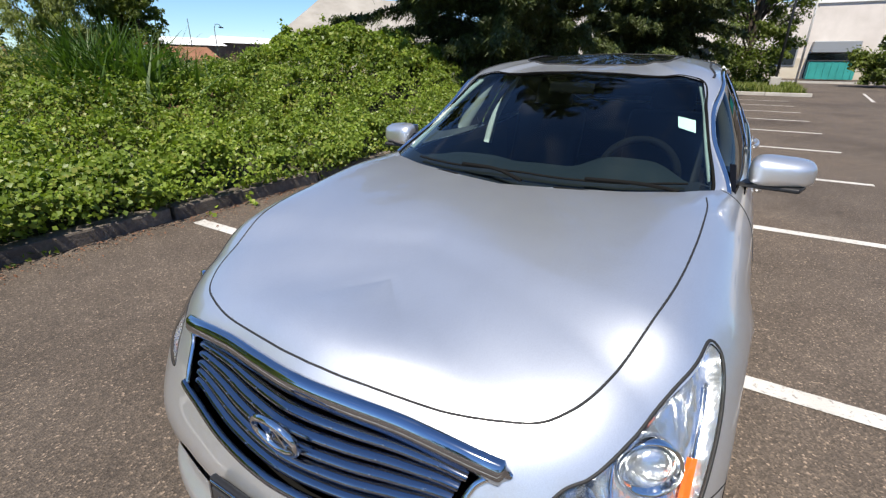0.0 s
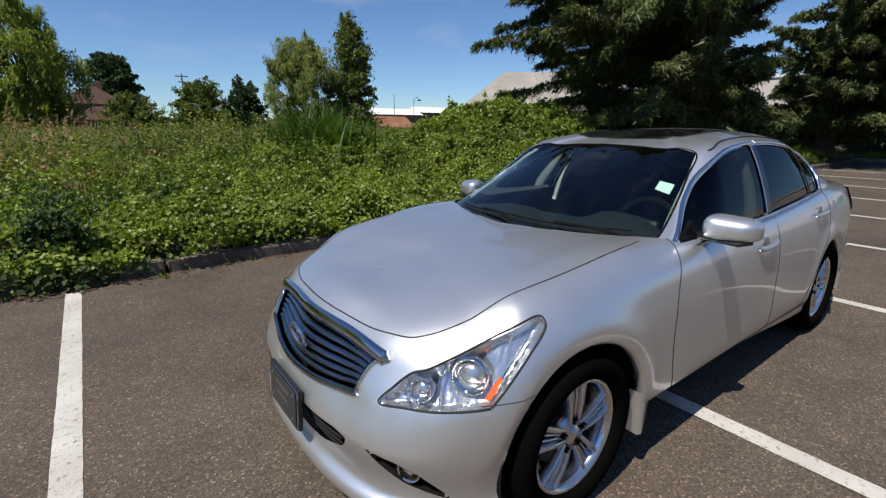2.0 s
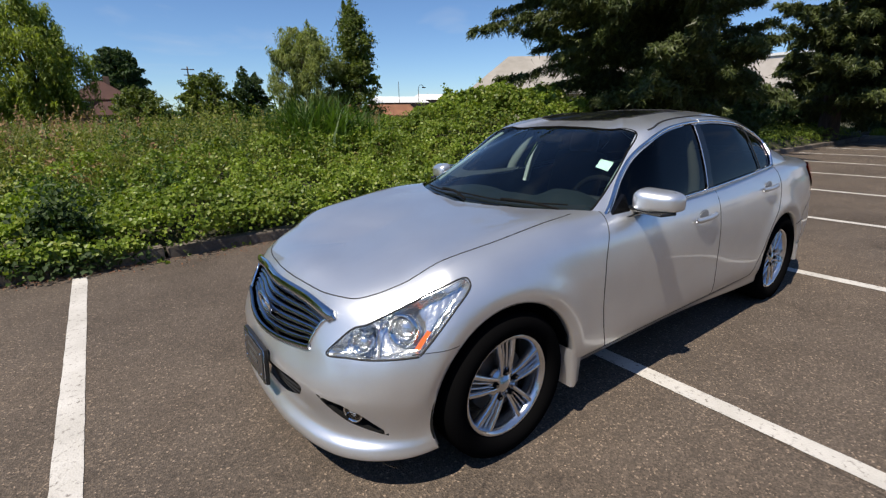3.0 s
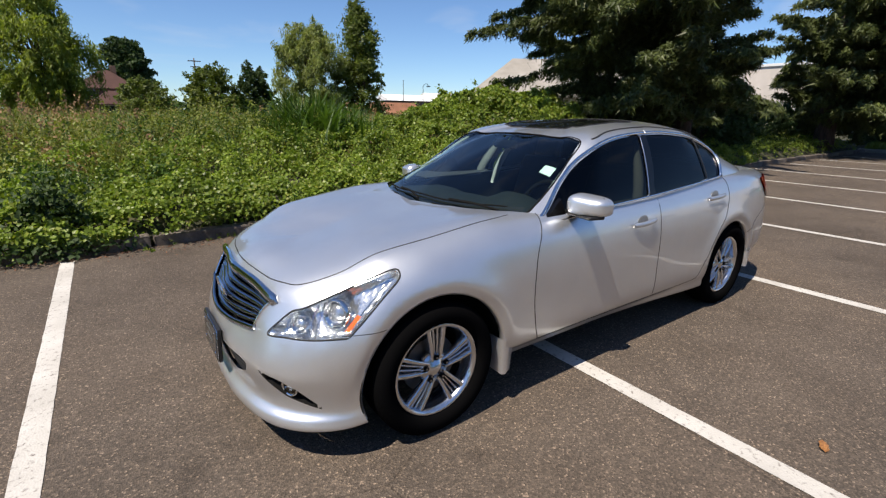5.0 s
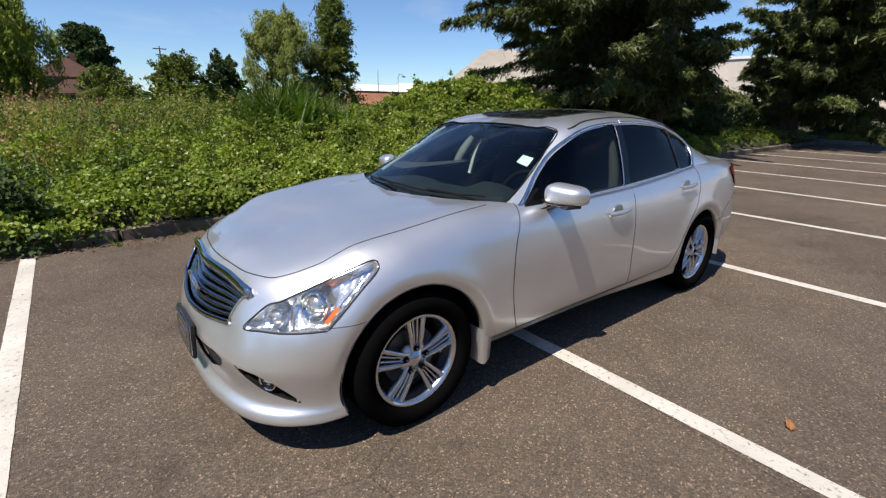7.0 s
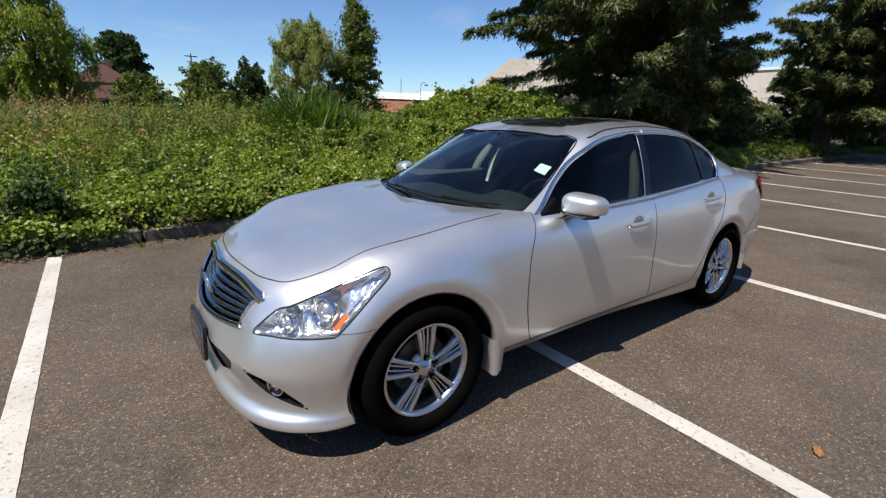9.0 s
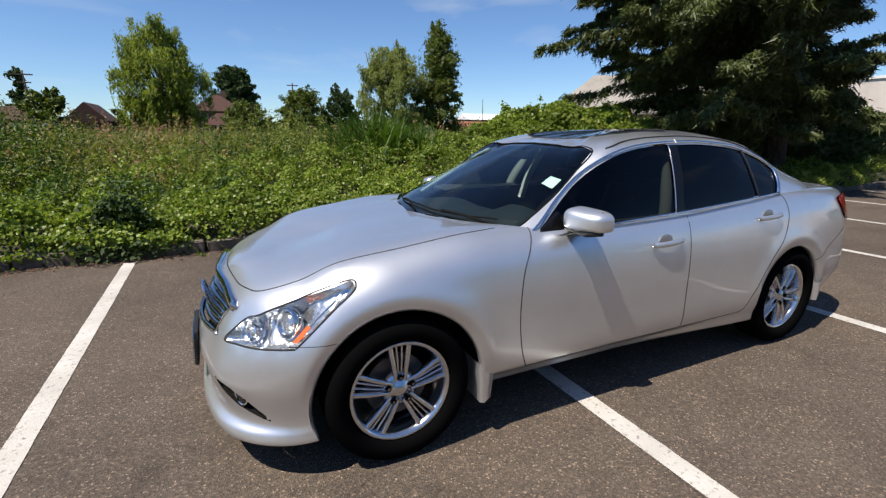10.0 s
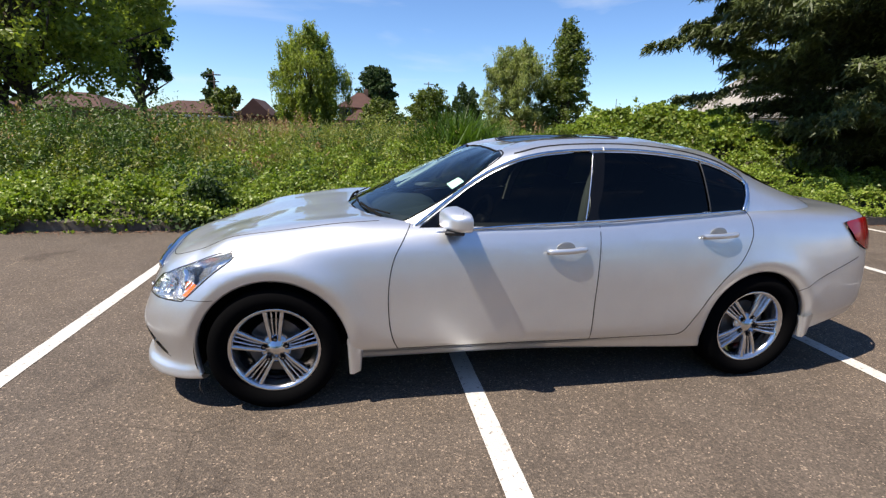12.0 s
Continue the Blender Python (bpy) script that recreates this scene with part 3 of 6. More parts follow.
def wild_grass():
    rng = np.random.default_rng(8)
    B, H = [], []
    for x0, x1, y0, y1, dens, h in ((-10, 5.0, 5.6, 8, 300, 0.66), (-11, 9, 8, 14, 240, 0.88), (-20, 18, 14, 26, 85, 0.95), (-45, 42, 26, 56, 16, 1.0)):
        k = int((x1 - x0) * (y1 - y0) * dens)
        x, y = rng.uniform(x0, x1, k), rng.uniform(y0, y1, k)
        hh = h * (1 + 0.45 * wobble(x, y, 0.9, 21) + 0.40 * wobble(x, y, 2.6, 22)) * rng.uniform(0.40, 1.18, k) * (0.55 + 0.45 * smooth(5.0, 7.5, y))
        B.append(np.stack([x, y, ground_height(x, y)], 1)), H.append(hh)
    B, H = np.concatenate(B), np.concatenate(H)
    w = 0.0065 + 0.0008 * np.maximum(B[:, 1] - 5, 0)
    dry = rng.uniform(size=len(B)) < 0.12 + 0.40 * np.maximum(0, wobble(B[:, 0], B[:, 1], 0.8, 25))
    V = blades(B, H, w, rng, 0.8)
    scatter_mesh("wild_grass", V[~dry], BLADE_F, GRASS, "tall uncut green grass", "grass")
    scatter_mesh("dry_grass", V[dry], BLADE_F, DRYGRASS, "dry straw-coloured grass among the green", "grass")
    # Leafy weeds: upright stems in drifts, with leaves all the way up
    def stems(name, n, seed, level, low, high, leaf, mat, label, slim, x0=-12, x1=6):
        x, y = rng.uniform(x0, x1, n), 5.5 + 7.0 * rng.uniform(0, 1, n) ** 1.3
        drift = wobble(x, y, 1.3, seed) + 0.7 * wobble(x, y, 3.6, seed + 1)
        keep = drift > level
        x, y, drift = x[keep], y[keep], drift[keep] - level
        n, m = len(x), 26
        h = (low + high * smooth(5, 8.5, y) + 0.16 * smooth(-1.0, -3.0, x) * smooth(5.6, 6.2, y)) * (0.6 + 0.75 * np.minimum(drift, 1.0)) * rng.uniform(0.7, 1.2, n)
        q = np.repeat(np.arange(n), m)
        t = rng.uniform(0.12, 1.0, n * m)
        a, b = rng.uniform(0, 6.28, n), rng.uniform(0, 6.28, n * m)
        rad = 0.13 * (1.15 - t) + 0.02
        P = np.stack([x[q] + np.cos(a[q]) * 0.15 * t**2 + np.cos(b) * rad, y[q] + np.sin(a[q]) * 0.15 * t**2 + np.sin(b) * rad, ground_height(x[q], y[q]) + h[q] * t], 1)
        N = np.stack([np.cos(b) * 0.6 - 0.1, np.sin(b) * 0.6 - 0.15, np.full(n * m, 0.7)], 1)
        scatter_mesh(name, leaf_cloud(P, N, leaf, rng, slim, 0.55, 0.12, 0.6), LEAF_F, mat, label, "weeds")

    stems("weeds", 7600, 31, -0.10, 0.56, 0.52, 0.062, WEED, "leafy yellow-green weeds in the uncut grass", 0.55)
    stems("nettles", 5600, 51, 0.02, 0.54, 0.64, 0.075, REED, "dark green nettles and mugwort in the uncut grass", 0.38)
    stems("nettle_bank", 2600, 61, -0.5, 0.62, 0.42, 0.085, NETTLE, "dense dark nettles behind the ivy", 0.42, -16, -3.2)
    # Dry dock and seed heads, in a few soft patches
    n = 850
    x, y = rng.uniform(-12, 9, n), 6.0 + 14 * rng.uniform(0, 1, n) ** 1.2
    patch = wobble(x, y, 0.75, 41) + 0.45 * wobble(x, y, 2.2, 42) + 0.55 * smooth(0.5, -3.5, x)
    keep = patch > 0.27
    x, y, patch = x[keep], y[keep], patch[keep]
    h = (0.55 + 0.40 * smooth(6, 9, y) + 0.45 * np.minimum(patch, 1.1) * smooth(7, 11, y)) * rng.uniform(0.8, 1.2, len(x))
    q = np.repeat(np.arange(len(x)), 20)
    t = rng.uniform(0, 1, len(q)) ** 1.2
    P = np.stack([x[q], y[q], ground_height(x[q], y[q]) + h[q] * (1 - 0.55 * t)], 1) + rng.normal(0, 0.05, (len(q), 3)) * (0.4 + t)[:, None]
    scatter_mesh("seed_heads", leaf_cloud(P, np.tile([0, -1.0, 0.3], (len(P), 1)), 0.05 + 0.002 * P[:, 1], rng, 0.5, 0.6, 0.05, -1), LEAF_F, SEEDHEAD, "dry reddish-brown seed heads of dock and grass", "seed heads")


def reeds():
    rng = np.random.default_rng(12)
    k = 4600
    x, y = rng.normal(2.95, 0.9, k), rng.normal(8.6, 0.7, k)
    h = 1.66 * rng.uniform(0.3, 1.12, k) * (1 + 0.25 * wobble(x, y, 4.0, 71)) * np.exp(-(((x - 2.95) / 1.8) ** 2))
    B = np.stack([x, y, ground_height(x, y)], 1)
    scatter_mesh("reed_clump", blades(B, h, 0.028, rng, 1.1), BLADE_F, REED, "tall dark green reed grass clump", "reeds")


hollow_shade()
ivy()
wild_grass()
reeds()


# ---------------------------------------------------------------- trees
def limb_path(rng, start, way, length, wander=0.15, n=6, lift=0.0):
    p, d, pts = np.array(start, float), unit(np.array(way, float)), []
    for _ in range(n):
        pts.append(p.copy())
        d = unit(d + rng.normal(0, wander, 3) + np.array([0, 0, lift]))
        p = p + d * length / (n - 1)
    return pts


def trunk_mesh(rng, height, r, limbs):
    bm = bmesh.new()
    pts = limb_path(rng, (0, 0, -0.2), (0, 0, 1), height, 0.05, 8)
    tube(bm, pts, [r * (1 - 0.8 * i / 7) + (0.25 * r if i == 0 else 0) for i in range(8)], 10)
    for path, r0 in limbs:
        tube(bm, path, [r0 * (1 - 0.8 * i / (len(path) - 1)) for i in range(len(path))], 6)
    return bm


def clump_points(rng, centres, radii, per, middle):
    """Loose sprays of leaves: soft blobs drawn out along the way they grow."""
    P, N = [], []
    for c, r in zip(centres, radii):
        c = np.array(c)
        out = unit(c - middle + rng.normal(0, 0.35, 3) * np.linalg.norm(c - middle) + np.array([0, 0, 0.15 * r]))
        m = int(per * rng.uniform(0.6, 1.4))
        d = rng.normal(size=(m, 3)) * 0.42
        along = rng.uniform(-0.8, 1.0, m) * rng.uniform(0.8, 1.9)
        P.append(c + d * r * (1.0 - 0.5 * np.maximum(along, 0))[:, None] * np.array([1, 1, 0.75]) + out * (along * r * 0.8)[:, None])
        N.append(unit(d * 1.3 + np.array([-0.15, 0, 0.6])))
    return np.concatenate(P), np.concatenate(N)


def broad_tree(name, at, height, radius, crown_low, leaf, mat, label, seed, clumps=55, per=230, stems=1, weep=0.0, lean=(0, 0), narrow=1.0, category="tree", dens=1.0):
    rng = np.random.default_rng(seed)
    root = thing(name, label, category, at)
    limbs, cs, rs = [], [], []
    for s in range(stems):
        off = np.array([rng.normal(0, 0.35), rng.normal(0, 0.3), 0]) * (stems > 1)
        if s:
            limbs.append((limb_path(rng, off + [0, 0, -0.2], (rng.normal(0, 0.3), rng.normal(0, 0.25), 1), height * 0.6, 0.08, 7), 0.022 * height))
    for i in range(clumps):
        u = rng.uniform(0, 1)
        z = crown_low + (height - crown_low) * u
        w = radius * (math.sin(math.pi * (0.12 + 0.82 * u)) ** 0.6) * narrow if narrow == 1.0 else radius * (1 - u) ** 0.55 * (0.7 + 0.3 * u)
        a, q = rng.uniform(0, 6.28), rng.uniform(0.15, 1.0) ** 0.6
        c = np.array([math.cos(a) * w * q + lean[0] * u, math.sin(a) * w * q + lean[1] * u, z + rng.normal(0, 0.04 * height)])
        cs.append(c), rs.append(radius * rng.uniform(0.10, 0.30))
        if i % 4 == 0:
            s0 = np.array([0, 0, max(0.3, min(z * 0.55, height * 0.6))])
            limbs.append((limb_path(rng, s0, c - s0, np.linalg.norm(c - s0), 0.08, 5), 0.011 * height))
    part("trunk", trunk_mesh(rng, height * 0.75, 0.026 * height, limbs), BARK, root, smooth=True)
    P, N = clump_points(rng, cs, rs, int(per * dens), np.array([0, 0, crown_low + 0.4 * (height - crown_low)]))
    if weep:
        P[:, 2] -= weep * rng.uniform(0, 1, len(P)) ** 2 * (np.hypot(P[:, 0], P[:, 1]) / radius)
    P[:, 2] = np.maximum(P[:, 2], 0.15)
    scatter_mesh("crown", leaf_cloud(P, N, leaf, rng, 0.55 if not weep else 0.3, 0.7, 0.12, 0.3 + 3 * (weep > 0)), LEAF_F, mat, "", "", root, "")
    return root


def fir(name, at, height, spread, label, seed, first=0.7, sprays=90000, size=1.0, heavy=(0.0, 0.0)):
    """A big fir: limbs all the way up, with hanging sprays of needles; heavy: the way it leans out, and how much."""
    rng = np.random.default_rng(seed)
    root = thing(name, label, "conifer", at)
    limbs, seg = [], []
    z = first
    while z < height - 0.5:
        u = z / height
        a = rng.uniform(0, 6.28) if rng.uniform() < 0.55 else rng.normal(heavy[0], 0.75)
        high = min(1.0, max(0.0, (z - 6.6) / 2.0))
        reach = spread * (1 + heavy[1] * (1 - high) * math.cos(a - heavy[0])) * (1 - u) ** 0.55 * (0.42 + 0.73 * min(1, z / 4.6) + 0.14 * high)
        r = reach * rng.uniform(0.62, 1.05)
        path = limb_path(rng, (0, 0, z), (math.cos(a), math.sin(a), rng.uniform(-0.02, 0.34) + 0.4 * u), r, 0.10, 8, -0.040)
        limbs.append((path, 0.010 + 0.008 * r))
        seg.append(np.array(path))
        z += rng.uniform(0.02, 0.085) * (0.6 if z < 5 else 1.0)
    bm = bmesh.new()
    pts = limb_path(rng, (0, 0, -0.3), (0, 0, 1), height, 0.012, 10)
    tube(bm, pts, [0.019 * height * (1 - 0.93 * i / 9) + (0.08 if i == 0 else 0) for i in range(10)], 12)
    for path, r0 in limbs:
        tube(bm, path, [r0 * (1 - 0.85 * i / 7) for i in range(8)], 5)
    part("trunk", bm, FIRBARK, root, smooth=True)
    seg = np.array(seg)
    seg[:, :, 2] = np.maximum(seg[:, :, 2], 0.35)
    lens = np.linalg.norm(seg[:, -1] - seg[:, 0], axis=1)
    # Twigs along each limb, in tufts, then needle sprays along each twig
    per = 16
    twigs = sprays // per
    share = lens * np.where(seg[:, 0, 2] < 6.5, 1.0, 0.26)
    pick = rng.choice(len(seg), twigs, p=share / share.sum())
    S = seg[pick]
    t = 7 * (0.06 + 0.939 * rng.uniform(0, 1, twigs) ** 0.75)
    t = np.where(rng.uniform(size=twigs) < 0.6, np.minimum(np.round(t * 1.3) / 1.3 + rng.normal(0, 0.12, twigs), 6.99), t)
    i = np.clip(t.astype(int), 0, 6)
    f = (t - i)[:, None]
    k = np.arange(twigs)
    p = S[k, i] * (1 - f) + S[k, i + 1] * f
    d = unit(S[k, i + 1] - S[k, i])
    side = unit(np.cross(d, [0, 0, 1.0])) * rng.choice([-1, 1], twigs)[:, None]
    way = unit(side * rng.uniform(0.1, 1.0, (twigs, 1)) + d * 0.75 + np.array([0, 0, -0.30]) + rng.normal(0, 0.25, (twigs, 3)))
    L = (0.30 + 0.075 * lens[pick]) * rng.uniform(0.4, 1.3, twigs) * (1.12 - t / 9)
    q = np.repeat(np.arange(twigs), per)
    s = rng.uniform(0, 1, len(q))[:, None]
    P = p[q] + way[q] * L[q][:, None] * s - np.array([0, 0, 1.0]) * (0.34 * (L[q][:, None] * s) ** 1.4) + rng.normal(0, 0.04, (len(q), 3))
    w = unit(way[q] * 0.7 + rng.normal(0, 0.55, (len(q), 3)) + np.array([0, 0, -0.30]))
    nor = unit(np.array([-0.2, -0.3, 0.7]) + 0.7 * rng.normal(size=(len(q), 3)))
    b = unit(np.cross(nor, w))
    l = (rng.uniform(0.10, 0.24, len(q)) * size)[:, None]
    V = np.stack([P - w * l * 0.4 - b * l * 0.10, P - w * l * 0.4 + b * l * 0.10, P + w * l * 0.6], 1)
    scatter_mesh("needles", V, [(0, 1, 2)], NEEDLES, "", "", root, "")
    return root


fir("fir_tree", (13.0, 5.0, 0.1), 18, 4.7, "big old fir with drooping dark green branches", 1, 1.2, 470000, 1.06, (radians(142), 0.58))
fir("fir_tree", (23.1, 4.3, 0.1), 18, 4.6, "tall fir with reddish bark and hanging branches", 2, 1.0, 210000, 1.6, (radians(-75), 0.30))
broad_tree("willow_tree", (-4.0, 45, 0.3), 9.2, 3.3, 1.3, 0.30, WILLOW, "pale green willow with loose hanging shoots", 11, 170, 240, weep=1.4)
broad_tree("sallow_tree", (15.6, 42, 0.3), 8.2, 3.3, 0.6, 0.25, GREYLEAF, "grey-green young willow bush", 12, 170, 280, weep=0.6)
broad_tree("young_tree", (20.6, 42, 0.3), 10.7, 3.5, 0.6, 0.25, BROAD, "narrow upright dark green young tree", 13, 150, 190, narrow=0.5)
broad_tree("elder_tree", (-11.0, 16.2, 0.3), 8.8, 4.3, 2.7, 0.18, ELDER, "spreading broadleaf tree with several dark stems", 14, 250, 160, stems=3, lean=(0.7, 0))
broad_tree("elder_tree", (-15.8, 17.5, 0.3), 8.4, 4.2, 2.6, 0.2, ELDER, "dense broadleaf tree at the field's edge", 15, 150, 200, stems=2)
broad_tree("round_tree", (5.0, 110, 0.3), 13.0, 4.4, 4.0, 0.6, DARKLEAF, "round dark tree behind the houses", 21, 170, 150)
broad_tree("tall_tree", (-11.4, 26, 0.3), 9.6, 2.2, 3.4, 0.24, DARKLEAF, "tall dark tree behind the spreading tree", 31, 110, 200, narrow=0.5)
broad_tree("spruce_tree", (-28.5, 100, 0.3), 10.6, 2.8, 1.0, 0.5, DARKLEAF, "thin dark tree behind the houses", 22, 60, 110, narrow=0.5)
broad_tree("garden_bush", (3.4, 60, 0.3), 3.9, 2.7, 0.4, 0.26, BROAD, "rounded green garden bush before a house", 23, 110, 140, category="bush")
broad_tree("field_tree", (8.0, 48, 0.3), 4.7, 2.7, 0.4, 0.25, BROAD, "small dark green tree at the field's far edge", 24, 110, 140)
broad_tree("field_tree", (12.0, 48.5, 0.3), 5.0, 1.9, 0.4, 0.25, DARKLEAF, "small dark green tree at the field's far edge", 25, 90, 140)
broad_tree("garden_tree", (-9.5, 72, 0.3), 4.6, 2.6, 0.4, 0.4, BROAD, "small green tree beside a red barn", 26, 40, 150)
broad_tree("garden_tree", (-20.0, 78, 0.3), 5.4, 3.0, 0.6, 0.45, BROAD, "green garden tree among the houses", 27, 45, 150)
broad_tree("island_tree", (34.2, -0.4, 0.1), 8.6, 2.6, 0.5, 0.2, BROAD, "dense young tree on the planted island", 28, 150, 200)
broad_tree("island_shrub", (40.5, -8.6, 0.1), 2.8, 2.3, 0.2, 0.22, BROAD, "green shrub by the road", 29, 60, 180, category="bush")
for k, (x, y, h, r) in enumerate(((15.2, 5.4, 2.2, 1.3), (18.4, 6.3, 1.3, 1.5), (12.2, 7.2, 1.9, 1.5), (16.3, 7.9, 1.7, 1.5), (21.3, 6.6, 1.5, 1.7), (26.2, 6.6, 1.9, 1.8), (29.8, 3.6, 1.2, 1.5))):
    broad_tree("shrub", (x, y, 0.1), h, r, 0.15, 0.13, DARKLEAF, "dark green shrub in the shade of the firs", 40 + k, 60, 190, category="bush")


def island_plants():
    rng = np.random.default_rng(50)
    k = 9000
    x, y = rng.uniform(LOT_END + 0.2, 35.8, k), rng.uniform(-3.2, 3.8, k)
    B = np.stack([x, y, np.full(k, 0.12)], 1)
    scatter_mesh("island_grass", blades(B, 0.30 * rng.uniform(0.5, 1.4, k), 0.022, rng, 0.6), BLADE_F, GRASS, "fresh green ground cover on the island", "grass")


def far_woods():
    """A low belt of trees far round the place."""
    rng = np.random.default_rng(60)
    P = []
    for _ in range(260):
        a = rng.uniform(0, 2 * np.pi)
        r = rng.uniform(150, 230)
        x, y = r * np.cos(a), r * np.sin(a)
        h, w = rng.uniform(3.0, 7.0), rng.uniform(4, 9)
        d = unit(rng.normal(size=(90, 3)))
        P.append(np.array([x, y, h * 0.5]) + d * np.array([w, w, h * 0.5]) * rng.uniform(0.5, 1, (90, 1)))
    P = np.concatenate(P)
    scatter_mesh("far_woods", leaf_cloud(P, np.tile([0, 0, 1.0], (len(P), 1)), 2.0, rng, 0.9, 1.0, 0.2), LEAF_F, DARKLEAF, "distant belt of dark green trees", "woods")


def lot_side_trees():
    """Unseen trees added on the lot's other side, to darken what the car's glass and paint mirror."""
    for k, (x, y, h, r) in enumerate(((-16, -30, 10, 5.5), (-6, -33, 12, 6), (5, -31, 11, 6), (15, -34, 12, 6), (26, -30, 10, 5.5), (-26, -26, 11, 6), (-32, -12, 10, 5.5), (-34, 2, 9, 5))):
        broad_tree("unseen_lot_tree", (x, y, 0), h, r, 0.6, 0.55, DARKLEAF, "unseen broadleaf tree added across the lot for dark reflections", 80 + k, 60, 90)


island_plants()
far_woods()
lot_side_trees()

# ---------------------------------------------------------------- the car: shell
from mathutils.bvhtree import BVHTree


def loft(outline, medial, keys, nu, sub):
    """Half a shell: sections run from the outline, inwards and up to the middle line.
    outline: (x, y) keys; medial: x on the middle line for each; keys: {outline number: [(inset, z), ...]}, inset over 5 counts as a tenth of the way."""
    O = np.array(outline, float)
    arc = np.concatenate([[0], np.cumsum(np.linalg.norm(np.diff(O, axis=0), axis=1))])
    us = np.linspace(0, arc[-1], nu)
    ox, oy, mx = (pchip(list(zip(arc, c)), fl)(us) for c, fl in ((O[:, 0], True), (O[:, 1], False), (medial, True)))
    ks = sorted(keys)
    n = len(keys[ks[0]])
    ins = [pchip([(arc[k], keys[k][j][0]) for k in ks], True)(us) for j in range(n)]
    zs = [pchip([(arc[k], keys[k][j][1]) for k in ks], True)(us) for j in range(n)]
    V = []
    for i in range(nu):
        a, m = np.array([ox[i], oy[i]]), np.array([mx[i], 0.0])
        L = np.linalg.norm(m - a)
        w = (m - a) / L
        pts = []
        for j in range(n):
            d = ins[j][i]
            d = L * (d - 10) if d > 5 else d
            q = a + w * d
            pts.append((q[0], min(q[1], 0.0), zs[j][i]))
        V.append(catmull(pts, sub))
    V = np.array(V)
    V[0, :, 1] = 0
    V[-1, :, 1] = 0
    V[:, -1, 1] = 0
    m = V.shape[1]
    idx = np.arange(nu * m).reshape(nu, m)
    F = np.stack([idx[:-1, :-1], idx[1:, :-1], idx[1:, 1:], idx[:-1, 1:]], -1).reshape(-1, 4)
    return V.reshape(-1, 3), F


def inside(poly, P):
    x, y = P.T
    r = np.zeros(len(P), bool)
    for (x0, y0), (x1, y1) in zip(poly, np.roll(poly, -1, 0)):
        hit = ((y0 > y) != (y1 > y)) & (x < (x1 - x0) * (y - y0) / (y1 - y0 + 1e-12) + x0)
        r ^= hit
    return r


def nearest_on(poly, P):
    best, out = np.full(len(P), 1e9), P.copy()
    for a, b in zip(poly, np.roll(poly, -1, 0)):
        d = b - a
        t = np.clip(((P - a) @ d) / max(d @ d, 1e-12), 0, 1)[:, None]
        q = a + t * d
        e = np.linalg.norm(P - q, axis=1)
        m = e < best
        best[m], out[m] = e[m], q[m]
    return out


